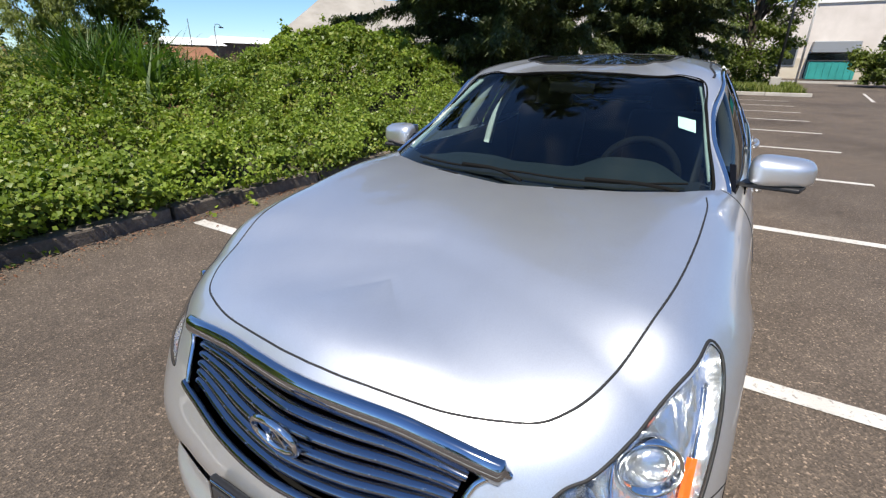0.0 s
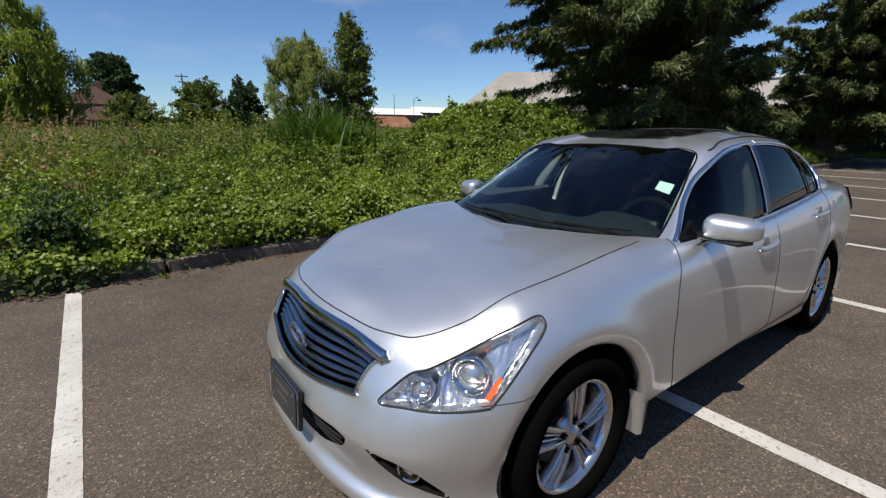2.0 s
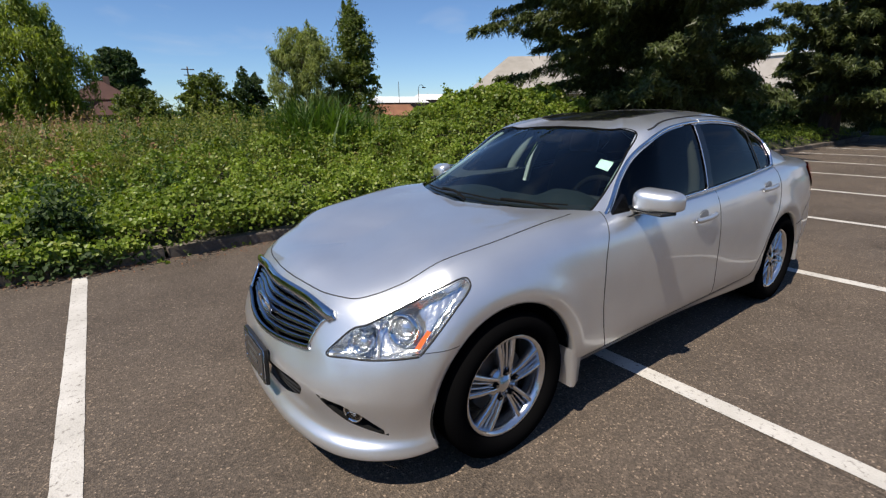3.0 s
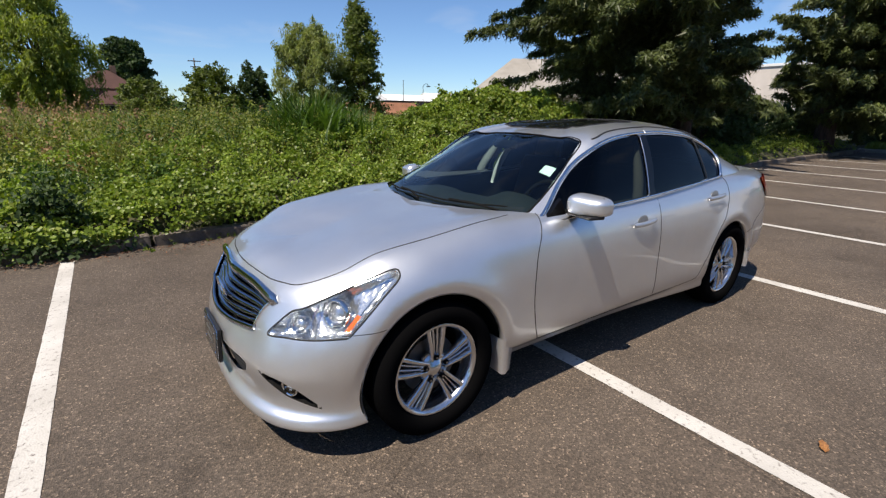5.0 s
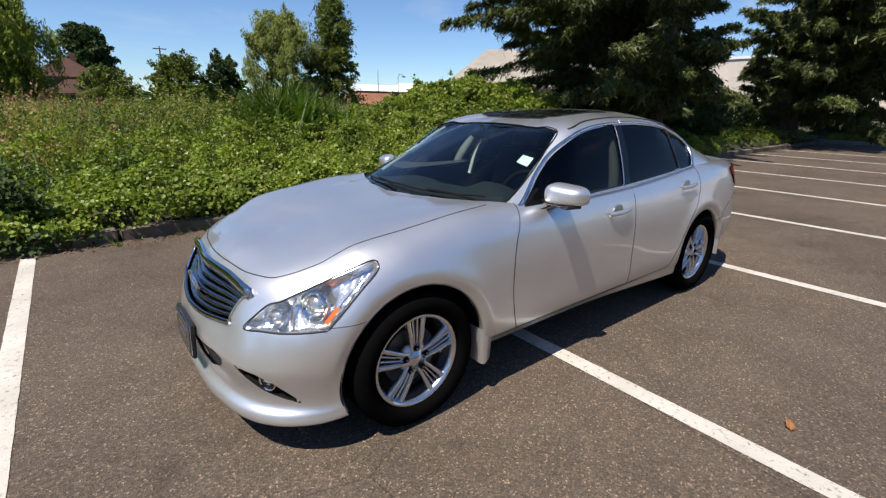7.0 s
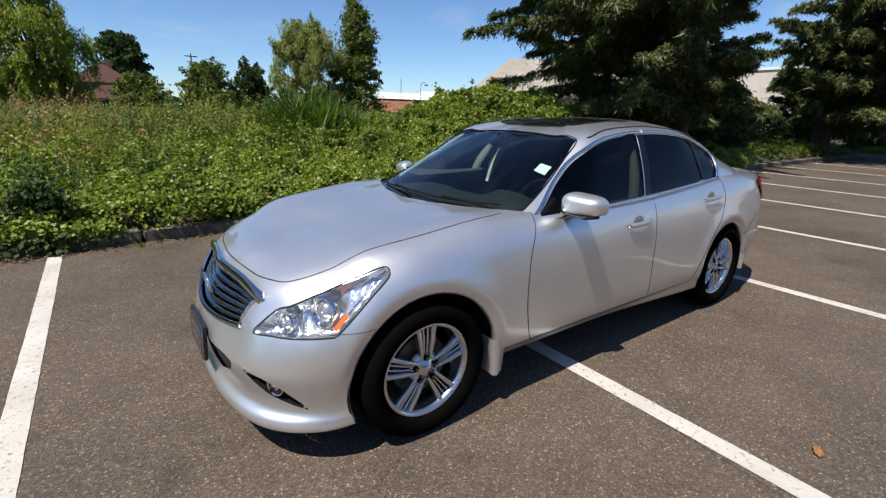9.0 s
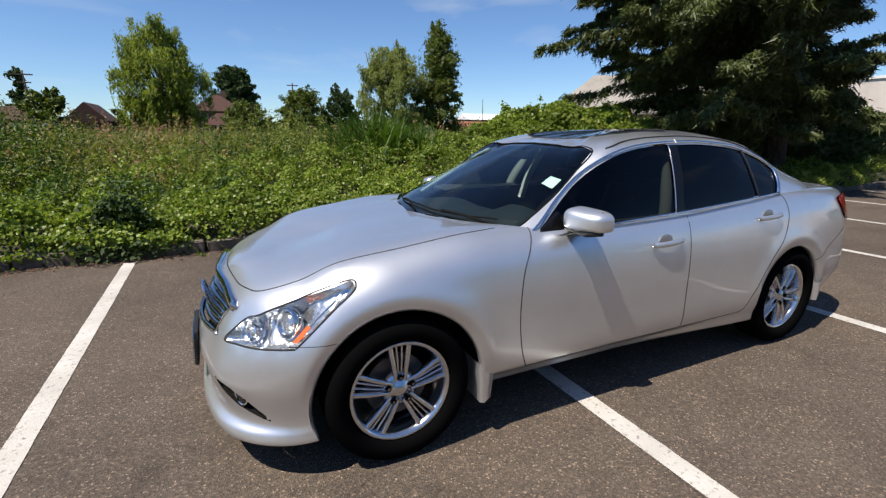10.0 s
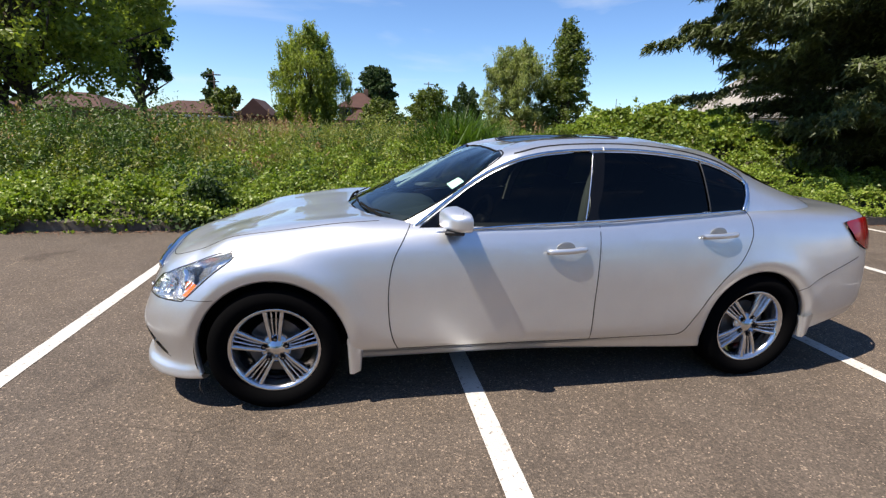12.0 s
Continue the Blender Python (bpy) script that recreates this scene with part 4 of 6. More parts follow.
class Shell:
    """Half a shell that is cut into panels along lines drawn in a view."""

    def __init__(self, V, F):
        self.V, self.F = V.copy(), F
        self.part = np.zeros(len(F), int)
        self.names = [""]
        self.fixed = set()
        self.tree = BVHTree.FromPolygons([tuple(v) for v in V], [tuple(f) for f in F])

    def cut(self, name, poly, view, only=None, where=None):
        """view: (right, up, way): the axes of the drawing and the way of sight."""
        right, up, way = (np.array(v, float) for v in view)
        way = way / np.linalg.norm(way)
        poly = np.array(poly, float)
        to2 = lambda P: np.stack([P @ right, P @ up], 1)
        C = self.V[self.F].mean(1)
        inn = inside(poly, to2(C))
        if only is not None:
            ids = [self.names.index(o) for o in only]
            inn &= np.isin(self.part, ids)
        if where is not None:
            inn &= where(C)
        k = len(self.names)
        self.names.append(name)
        vin, vout = np.zeros(len(self.V), bool), np.zeros(len(self.V), bool)
        vin[self.F[inn].ravel()] = True
        vout[self.F[~inn].ravel()] = True
        rim = np.where(vin & vout)[0]
        P2 = to2(self.V[rim])
        Q2 = nearest_on(poly, P2)
        for i, p, q in zip(rim, P2, Q2):
            old = self.V[i]
            e = np.linalg.norm(q - p)
            if e > 0.05 or i in self.fixed:
                continue
            self.fixed.add(i)
            new3 = old + (q[0] - p[0]) * right / (right @ right) + (q[1] - p[1]) * up / (up @ up)
            h = self.tree.ray_cast(Vector(new3 - way * 0.25), Vector(way), 0.5)
            if h[0] is not None and (h[0] - Vector(old)).length < 0.09:
                keep0 = abs(old[1]) < 1e-6
                self.V[i] = h[0]
                if keep0:
                    self.V[i][1] = 0
        self.part[inn] = k
        return self

    def normals(self):
        V, F = self.V, self.F
        fn = np.cross(V[F[:, 2]] - V[F[:, 0]], V[F[:, 3]] - V[F[:, 1]])
        N = np.zeros_like(V)
        for c in range(4):
            np.add.at(N, F[:, c], fn)
        mid = np.abs(V[:, 1]) < 1e-6
        N[mid, 1] = 0
        N = unit(N)
        return N

    def panel(self, name, mat, parent, title=None, sides="LR", both=False, push=0.0, label="", flip=False):
        """Panels by name: one for each side, or both sides in one mesh."""
        N = self.normals()
        sel = self.F[self.part == self.names.index(name)]
        used = np.unique(sel)
        remap = -np.ones(len(self.V), int)
        remap[used] = np.arange(len(used))
        v, nn, f = self.V[used] + N[used] * push, N[used], remap[sel]
        obs = []
        mv, mn, mf = v * [1, -1, 1], nn * [1, -1, 1], f[:, ::-1]
        title = title or name
        if both:
            vv, n2, ff = np.vstack([v, mv]), np.vstack([nn, mn]), np.vstack([f, mf + len(v)])
            return raw(title, vv, ff, mat, parent, label, True, n2)
        if "L" in sides:
            obs.append(raw(title, v, f, mat, parent, label, True, nn))
        if "R" in sides:
            obs.append(raw(title, mv, mf, mat, parent, label, True, mn))
        return obs

    def on(self, p2, view, lift=0.0):
        """The places on the shell under points of a drawing."""
        right, up, way = (np.array(v, float) for v in view)
        way = way / np.linalg.norm(way)
        out = []
        for a, b in p2:
            base = a * right / (right @ right) + b * up / (up @ up)
            h = self.tree.ray_cast(Vector(base - way * 3), Vector(way), 6)
            if h[0] is not None:
                n = h[1] if h[1].dot(Vector(way)) < 0 else -h[1]
                out.append(h[0] + n * lift)
        return out


def smooth_line(pts, sub=6, closed=False):
    pts = np.array(pts, float)
    if closed:
        pts = np.vstack([pts, pts[:1]])
    return catmull(pts, sub)


SIDE = ((1, 0, 0), (0, 0, 1), (0, 1, 0))
FRONT = ((0, 1, 0), (0, 0, 1), (1, 0, 0))
TOP = ((1, 0, 0), (0, 1, 0), (0, 0, -1))
DIAG = ((0.7071, -0.7071, 0), (0, 0, 1), (0.7071, 0.7071, 0))

BODY_OUT = [(-0.800, 0), (-0.795, -0.20), (-0.765, -0.42), (-0.715, -0.58), (-0.61, -0.725), (-0.455, -0.82), (-0.25, -0.862), (0.0, -0.878), (0.45, -0.884), (1.2, -0.886), (2.2, -0.886),
            (2.85, -0.880), (3.2, -0.862), (3.5, -0.825), (3.74, -0.75), (3.86, -0.62), (3.90, -0.42), (3.93, -0.2), (3.94, 0)]
BODY_MID = [-0.34, -0.335, -0.32, -0.29, -0.23, -0.15, -0.05, 0.08, 0.45, 1.2, 2.2, 2.84, 3.1, 3.25, 3.34, 3.40, 3.43, 3.45, 3.46]
BODY_KEYS = {
    0: [(0.09, 0.165), (0.0, 0.185), (0.026, 0.285), (0.0, 0.44), (0.03, 0.55), (0.066, 0.655), (0.135, 0.745), (10.5, 0.817), (11, 0.858)],
    2: [(0.09, 0.165), (0.0, 0.185), (0.026, 0.285), (0.008, 0.44), (0.058, 0.55), (0.112, 0.65), (0.18, 0.738), (10.5, 0.815), (11, 0.860)],
    3: [(0.09, 0.165), (0.0, 0.185), (0.026, 0.285), (0.004, 0.44), (0.049, 0.56), (0.108, 0.655), (0.190, 0.750), (10.5, 0.820), (11, 0.868)],
    5: [(0.10, 0.165), (0.012, 0.188), (0.016, 0.29), (0.004, 0.44), (0.019, 0.60), (0.078, 0.712), (0.19, 0.818), (10.5, 0.878), (11, 0.900)],
    6: [(0.11, 0.185), (0.03, 0.205), (0.004, 0.33), (0.0, 0.50), (0.012, 0.66), (0.065, 0.802), (0.17, 0.895), (10.5, 0.922), (11, 0.930)],
    7: [(0.14, 0.222), (0.068, 0.242), (0.0, 0.36), (0.0, 0.58), (0.012, 0.72), (0.068, 0.860), (0.185, 0.940), (10.5, 0.955), (11, 0.955)],
    8: [(0.15, 0.230), (0.078, 0.250), (0.004, 0.345), (0.0, 0.57), (0.012, 0.75), (0.055, 0.896), (0.165, 0.984), (10.5, 0.994), (11, 0.992)],
    9: [(0.15, 0.232), (0.078, 0.252), (0.006, 0.345), (0.0, 0.56), (0.012, 0.78), (0.045, 0.915), (0.085, 0.975), (10.5, 1.02), (11, 1.03)],
    11: [(0.12, 0.20), (0.03, 0.22), (0.0, 0.36), (0.0, 0.58), (0.015, 0.79), (0.055, 0.955), (0.12, 1.050), (10.5, 1.085), (11, 1.09)],
    14: [(0.10, 0.33), (0.03, 0.36), (0.0, 0.44), (0.0, 0.62), (0.02, 0.80), (0.05, 0.93), (0.10, 1.02), (10.5, 1.06), (11, 1.07)],
    18: [(0.10, 0.34), (0.03, 0.37), (0.0, 0.45), (0.0, 0.60), (0.05, 0.80), (0.09, 0.97), (0.13, 1.045), (10.5, 1.06), (11, 1.07)],
}
# A crisp chin under the front bumper
for k, row in BODY_KEYS.items():
    if k in (0, 2, 3, 5):
        row[2] = (row[2][0] + 0.010, 0.268)
        row.insert(2, (row[1][0] + 0.001, 0.226))
    else:
        row.insert(2, ((row[1][0] + row[2][0]) / 2, (row[1][1] + row[2][1]) / 2))
CAB_OUT = [(0.36, 0), (0.385, -0.2), (0.44, -0.42), (0.525, -0.60), (0.66, -0.725), (0.86, -0.785), (1.2, -0.805), (1.75, -0.812), (2.3, -0.80), (2.7, -0.772), (3.06, -0.735), (3.33, -0.625), (3.45, -0.43), (3.49, -0.2), (3.50, 0)]
CAB_MID = [1.9, 1.9, 1.9, 1.9, 1.9, 1.9, 1.92, 2.0, 2.15, 2.25, 2.30, 2.34, 2.36, 2.37, 2.37]
CAB_KEYS = {
    0: [(-0.06, 0.955), (0.0, 0.985), (0.42, 1.19), (0.80, 1.343), (0.90, 1.373), (1.20, 1.415), (11, 1.463)],
    3: [(-0.05, 0.95), (0.0, 0.98), (0.36, 1.172), (0.70, 1.328), (0.82, 1.366), (1.08, 1.415), (11, 1.463)],
    4: [(-0.03, 0.935), (0.0, 0.970), (0.28, 1.148), (0.56, 1.303), (0.70, 1.358), (0.98, 1.415), (11, 1.463)],
    5: [(-0.01, 0.92), (0.0, 0.970), (0.16, 1.115), (0.34, 1.272), (0.47, 1.350), (0.70, 1.410), (11, 1.465)],
    6: [(-0.005, 0.91), (0.005, 0.980), (0.090, 1.14), (0.20, 1.306), (0.285, 1.375), (0.58, 1.437), (11, 1.466)],
    7: [(0.0, 0.92), (0.012, 1.00), (0.082, 1.17), (0.178, 1.340), (0.232, 1.400), (0.45, 1.452), (11, 1.470)],
    8: [(0.0, 0.94), (0.012, 1.02), (0.078, 1.18), (0.160, 1.338), (0.222, 1.396), (0.45, 1.451), (11, 1.465)],
    9: [(0.0, 0.96), (0.012, 1.05), (0.085, 1.18), (0.185, 1.305), (0.27, 1.372), (0.48, 1.425), (11, 1.462)],
    11: [(-0.02, 1.00), (0.0, 1.06), (0.22, 1.175), (0.46, 1.295), (0.60, 1.352), (0.78, 1.402), (11, 1.458)],
    14: [(-0.06, 1.03), (0.0, 1.065), (0.32, 1.20), (0.62, 1.335), (0.76, 1.388), (0.88, 1.420), (11, 1.457)],
}


def rounded(poly, r=0.02, n=4):
    """Closed outline with its corners rounded."""
    out = []
    P = [Vector(p) for p in poly]
    for i, p in enumerate(P):
        a, b = P[i - 1] - p, P[(i + 1) % len(P)] - p
        ra, rb = min(r, a.length * 0.45), min(r, b.length * 0.45)
        s, e = p + a.normalized() * ra, p + b.normalized() * rb
        for k in range(n + 1):
            t = k / n
            out.append(tuple((1 - t) ** 2 * s + 2 * t * (1 - t) * p + t * t * e))
    return out


def mirror_pts(pts):
    return [Vector((p[0], -p[1], p[2])) for p in pts]


def seam(car, shell, pts, view, r=0.0032, both=True, mat=None, name="panel_gap", lift=-0.0012, closed=False, flat=1.0):
    p = shell.on(smooth_line(pts, 10, closed), view, lift)
    for q in (p, mirror_pts(p)) if both else (p,):
        if len(q) > 2:
            part(name, tube(bmesh.new(), q, r, 6, closed=False, flat=flat), mat or GAP, car, smooth=True)


FRONT_R, REAR_R = 0.392, 0.374
AXLES = ((0.0, FRONT_R), (2.85, REAR_R))


def arch(cx, r, n=40):
    return [(cx + r * math.cos(a), 0.335 + r * math.sin(a) * (1.0 if math.sin(a) > 0 else 1.0)) for a in np.linspace(0, 2 * math.pi, n, endpoint=False)]


B_LINE = [(1.746, 0.322), (1.750, 0.6), (1.768, 1.03)]
FDOOR = [(0.72, 1.00), (0.668, 0.92), (0.615, 0.82), (0.588, 0.68), (0.588, 0.52), (0.606, 0.40), (0.635, 0.330), (1.18, 0.318), (1.746, 0.322), (1.750, 0.6), (1.768, 1.03)]
RDOOR = [(1.768, 1.03), (1.750, 0.6), (1.746, 0.322), (2.30, 0.325), (2.345, 0.345), (2.40, 0.43), (2.475, 0.56), (2.565, 0.675), (2.66, 0.765), (2.722, 0.86), (2.748, 0.94), (2.745, 1.01), (2.722, 1.09)]
HLAMP = rounded([(-0.106, 0.588), (-0.051, 0.647), (0.007, 0.693), (0.055, 0.708), (0.224, 0.782), (0.417, 0.856), (0.443, 0.830), (0.389, 0.755), (0.313, 0.660), (0.273, 0.614), (0.09, 0.602)], 0.012, 3)
GRILLE = [(0.02, 0.748), (-0.2, 0.742), (-0.35, 0.730), (-0.488, 0.711), (-0.445, 0.685), (-0.424, 0.63), (-0.415, 0.584), (-0.30, 0.566), (-0.15, 0.550), (0.02, 0.545)]
INTAKE = rounded([(0.02, 0.425), (-0.36, 0.437), (-0.435, 0.425), (-0.40, 0.375), (-0.25, 0.318), (-0.10, 0.290), (0.02, 0.283)], 0.015, 3)
FOG = rounded([(-0.15, 0.434), (-0.035, 0.421), (0.045, 0.386), (0.163, 0.276), (0.084, 0.302), (-0.009, 0.336), (-0.08, 0.385)], 0.012, 3)
HOOD = [(-0.634, 0.02), (-0.627, -0.10), (-0.610, -0.24), (-0.592, -0.36), (-0.566, -0.45), (-0.533, -0.522), (-0.487, -0.566), (-0.43, -0.598), (-0.29, -0.643), (-0.12, -0.678), (0.11, -0.697), (0.30, -0.702), (0.45, -0.700), (0.545, -0.690), (0.60, -0.655), (0.60, -0.60), (0.48, -0.42), (0.42, -0.2), (0.40, 0.02)]
WELL = [(0.36, 0.05), (0.40, -0.2), (0.46, -0.42), (0.55, -0.61), (0.66, -0.70), (0.88, -0.745), (1.75, -0.775), (2.6, -0.75), (3.06, -0.70), (3.31, -0.585), (3.43, -0.4), (3.48, 0.05)]
FWIN = [(0.70, 0.938), (0.93, 1.092), (1.09, 1.200), (1.20, 1.263), (1.31, 1.310), (1.45, 1.343), (1.60, 1.362), (1.772, 1.370), (1.728, 1.19), (1.684, 1.009), (1.2, 0.985)]
RWIN = [(1.848, 1.374), (2.05, 1.374), (2.27, 1.358), (2.45, 1.333), (2.60, 1.296), (2.70, 1.255), (2.775, 1.212), (2.785, 1.190), (2.715, 1.066), (2.45, 1.052), (1.768, 1.012), (1.808, 1.19)]


def polar(pts, n=10):
    return [tuple(p) for p in smooth_line(pts, n)]


def car_shell(car):
    V, F = loft(BODY_OUT, BODY_MID, BODY_KEYS, 440, 10)
    # Flared wheel arches: the wing swells to a soft ridge, then turns in to the edge
    for cx, r in AXLES:
        d = np.hypot(V[:, 0] - cx, V[:, 2] - 0.335) - r
        up = np.arctan2(V[:, 2] - 0.335, np.abs(V[:, 0] - cx))
        k = np.where(d < 0.042, np.clip(d / 0.042, -0.4, 1) ** 1, np.exp(-((d - 0.042) / 0.075) ** 2))
        V[:, 1] -= 0.015 * k * smooth(0.02, 0.45, up) * smooth(-0.6, -0.76, V[:, 1]) * smooth(-0.2, -0.06, d)
    body = Shell(V, F)
    low = lambda C: C[:, 2] < 0.93
    body.cut("well", WELL, TOP, where=lambda C: C[:, 2] > 0.93)
    for cx, r in AXLES:
        body.cut("arch", arch(cx, r), SIDE, only=[""], where=lambda C: C[:, 1] < -0.3)
    body.cut("headlamp", HLAMP, DIAG, only=[""], where=lambda C: C[:, 0] < 0.1)
    body.cut("grille", GRILLE, FRONT, only=[""], where=lambda C: C[:, 0] < -0.3)
    body.cut("intake", INTAKE, FRONT, only=[""], where=lambda C: C[:, 0] < -0.3)
    body.cut("fog", FOG, DIAG, only=[""], where=lambda C: C[:, 0] < -0.3)
    body.cut("hood", polar(HOOD, 5), TOP, only=[""], where=lambda C: C[:, 2] > 0.7)
    body.cut("front_door", polar(FDOOR[:7], 5) + B_LINE, SIDE, only=[""], where=lambda C: C[:, 1] < -0.6)
    body.cut("rear_door", B_LINE[::-1] + polar(RDOOR[3:], 5), SIDE, only=[""], where=lambda C: C[:, 1] < -0.6)
    body.cut("sill", [(0.2, 0.1), (2.6, 0.1), (2.6, 0.325), (0.2, 0.325)], SIDE, only=[""])
    body.cut("front_bumper", [(-1, 0.1), (-0.1, 0.1), (-0.1, 0.615), (-0.46, 0.622), (-0.46, 0.7), (-0.56, 0.9), (-1, 0.9)], SIDE, only=[""])
    body.cut("rear_bumper", [(3.1, 0.1), (4.2, 0.1), (4.2, 0.80), (3.62, 0.76), (3.2, 0.60), (3.1, 0.5)], SIDE, only=[""])
    body.cut("tail_lamp", rounded([(3.46, 0.985), (3.66, 1.0), (4.0, 0.97), (4.0, 0.82), (3.72, 0.79), (3.58, 0.85)], 0.04), SIDE, only=[""], where=lambda C: C[:, 1] < -0.48)
    body.cut("front_fender", [(-1, 0.1), (1.3, 0.1), (1.3, 1.3), (-1, 1.3)], SIDE, only=[""])
    body.cut("boot_lid", [(3.0, 0.05), (3.0, -0.60), (3.3, -0.66), (3.6, -0.64), (4.2, -0.64), (4.2, 0.05)], TOP, only=[""], where=lambda C: C[:, 2] > 0.62)
    body.panel("hood", PAINT, car, "bonnet", both=True)
    body.panel("front_bumper", PAINT, car, both=True)
    body.panel("rear_bumper", PAINT, car, both=True)
    body.panel("boot_lid", PAINT, car, both=True)
    for n in ("front_fender", "sill", "front_door", "rear_door"):
        body.panel(n, PAINT, car)
    body.panel("", PAINT, car, "rear_fender")
    body.panel("tail_lamp", RED_LENS, car, push=0.012, label="red tail lamp lens")
    # Gaps
    seam(car, body, [(-0.632, -0.0006)] + HOOD[1:14], TOP)
    seam(car, body, FDOOR[:7] , SIDE, 0.0034)
    seam(car, body, [(0.635, 0.328), (1.746, 0.322)], SIDE, 0.003)
    seam(car, body, [(1.746, 0.322), (2.30, 0.325)], SIDE, 0.003)
    seam(car, body, [(1.746, 0.322), (1.750, 0.6), (1.768, 1.02)], SIDE, 0.0034)
    seam(car, body, RDOOR[3:], SIDE, 0.0034)
    seam(car, body, [(-0.452, 0.622), (-0.36, 0.625), (-0.275, 0.627)], SIDE, 0.0022)
    seam(car, body, [(0.273, 0.616), (0.313, 0.662), (0.389, 0.757), (0.441, 0.826), (0.433, 0.848), (0.415, 0.856), (0.313, 0.823), (0.224, 0.783), (0.134, 0.745), (0.058, 0.710), (0.008, 0.694), (-0.050, 0.648), (-0.104, 0.590), (-0.007, 0.597), (0.09, 0.602), (0.18, 0.608), (0.270, 0.614)], DIAG, 0.0042)
    seam(car, body, [(3.13, 0.57), (3.25, 0.63), (3.4, 0.69), (3.62, 0.76)], SIDE, 0.0028)
    return body


def arch_lips(car, body):
    for cx, r in AXLES:
        pts = body.on([(cx + r * math.cos(a), 0.335 + r * math.sin(a)) for a in np.linspace(-0.30, math.pi + 0.32, 60)], SIDE, 0.0)
        pts = [p for p in pts if p.y < -0.8 and p.z > 0.20]
        for s in (1, -1):
            bm = bmesh.new()
            prev = None
            for p in pts:
                c = Vector((cx, 0, 0.335))
                d = Vector((p.x - cx, 0, p.z - 0.335)).normalized()
                row = [p + Vector((0, -0.0015, 0)) + d * 0.004, p + Vector((0, 0.004, 0)) - d * 0.008, p + Vector((0, 0.035, 0)) - d * 0.008]
                row = [bm.verts.new((q.x, s * q.y, q.z)) for q in row]
                if prev:
                    for k in range(2):
                        bm.faces.new((prev[k], row[k], row[k + 1], prev[k + 1]))
                prev = row
            part("wheel_arch_lip", bm, PAINT, car, smooth=True)
            bm = bmesh.new()
            prev = None
            for a in np.linspace(-0.22, math.pi + 0.22, 40):
                c, q = math.cos(a), math.sin(a)
                row = [bm.verts.new((cx + c * rr, s * y, 0.335 + q * rr)) for rr, y in ((r + 0.004, -0.835), (r + 0.03, -0.60), (0.05, -0.585))]
                if prev:
                    for k in range(2):
                        bm.faces.new((prev[k], row[k], row[k + 1], prev[k + 1]))
                prev = row
            part("wheel_housing", bm, LINER, car, smooth=True)


def cabin(car):
    cab = Shell(*loft(CAB_OUT, CAB_MID, CAB_KEYS, 260, 9))
    fw, rw = polar(FWIN + FWIN[:1], 4)[:-1], polar(RWIN + RWIN[:1], 4)[:-1]
    cab.cut("windscreen", WSCREEN, TOP, where=lambda C: C[:, 0] < 1.6)
    cab.cut("rear_screen", RSCREEN, TOP, where=lambda C: C[:, 0] > 2.2)
    cab.cut("front_window", fw, SIDE, only=[""], where=lambda C: C[:, 1] < -0.4)
    cab.cut("rear_window", rw, SIDE, only=[""], where=lambda C: C[:, 1] < -0.4)
    cab.cut("pillar", [(1.765, 1.371), (1.855, 1.375), (1.775, 1.0), (1.678, 1.0)], SIDE, only=[""], where=lambda C: C[:, 1] < -0.4)
    cab.cut("sunroof", SUNROOF, TOP, only=[""], where=lambda C: C[:, 2] > 1.3)
    cab.panel("", PAINT, car, "roof", both=True)
    cab.panel("", LINING, car, "inner_lining", both=True, push=-0.016, label="dark cloth lining inside the roof and pillars")
    g = cab.panel("windscreen", WINDSCREEN, car, both=True, push=-0.004)
    g.visible_shadow = False
    g = cab.panel("rear_screen", SIDE_GLASS, car, both=True, push=-0.004)
    for g in cab.panel("front_window", DOOR_GLASS, car, push=-0.006):
        g.visible_shadow = False
    cab.panel("rear_window", SIDE_GLASS, car, push=-0.006)
    cab.panel("pillar", GLOSS_BLACK, car, "pillar_cover", push=0.001)
    cab.panel("sunroof", ROOF_GLASS, car, both=True, push=-0.003, label="black glass sunroof")
    # Bright surround of the side windows and black seals
    ring = [FWIN[i] for i in range(7)] + [(1.81, 1.373)] + [RWIN[i] for i in range(1, 8)]
    grow = []
    for x, z in ring:
        grow.append((x, z + 0.013))
    seam(car, cab, grow, SIDE, 0.0115, True, CHROME, "window_moulding", 0.001)
    seam(car, cab, [(0.69, 0.932), (1.2, 0.978), (1.70, 1.001), (2.2, 1.028), (2.715, 1.056)], SIDE, 0.008, True, CHROME, "belt_moulding", 0.013)
    seam(car, cab, [(2.793, 1.205), (2.762, 1.13), (2.718, 1.056)], SIDE, 0.014, True, CHROME, "quarter_moulding", 0.001)
    seam(car, cab, [(1.773, 1.370), (1.729, 1.19), (1.684, 1.004)], SIDE, 0.0042, True, ALLOY, "pillar_trim", 0.001)
    seam(car, cab, [(2.478, 1.335), (2.482, 1.2), (2.486, 1.054)], SIDE, 0.0045, True, BLACK, "window_divider", 0.001)
    seam(car, cab, [(x, z + 0.046) for x, z in ring[4:]], SIDE, 0.006, True, GAP, "drip_channel", 0.0)
    seam(car, cab, WSCREEN[1:-1] + [(1.268, 0.0)], TOP, 0.006, True, LINER, "screen_seal", -0.003)
    seam(car, cab, [(1.842, 1.379), (1.845, 1.395)], SIDE, 0.0032, True, WHITE_CLIP, "moulding_clip", 0.010)
    seam(car, cab, SUNROOF, TOP, 0.006, True, GAP, "sunroof_seal", 0.0)
    return cab


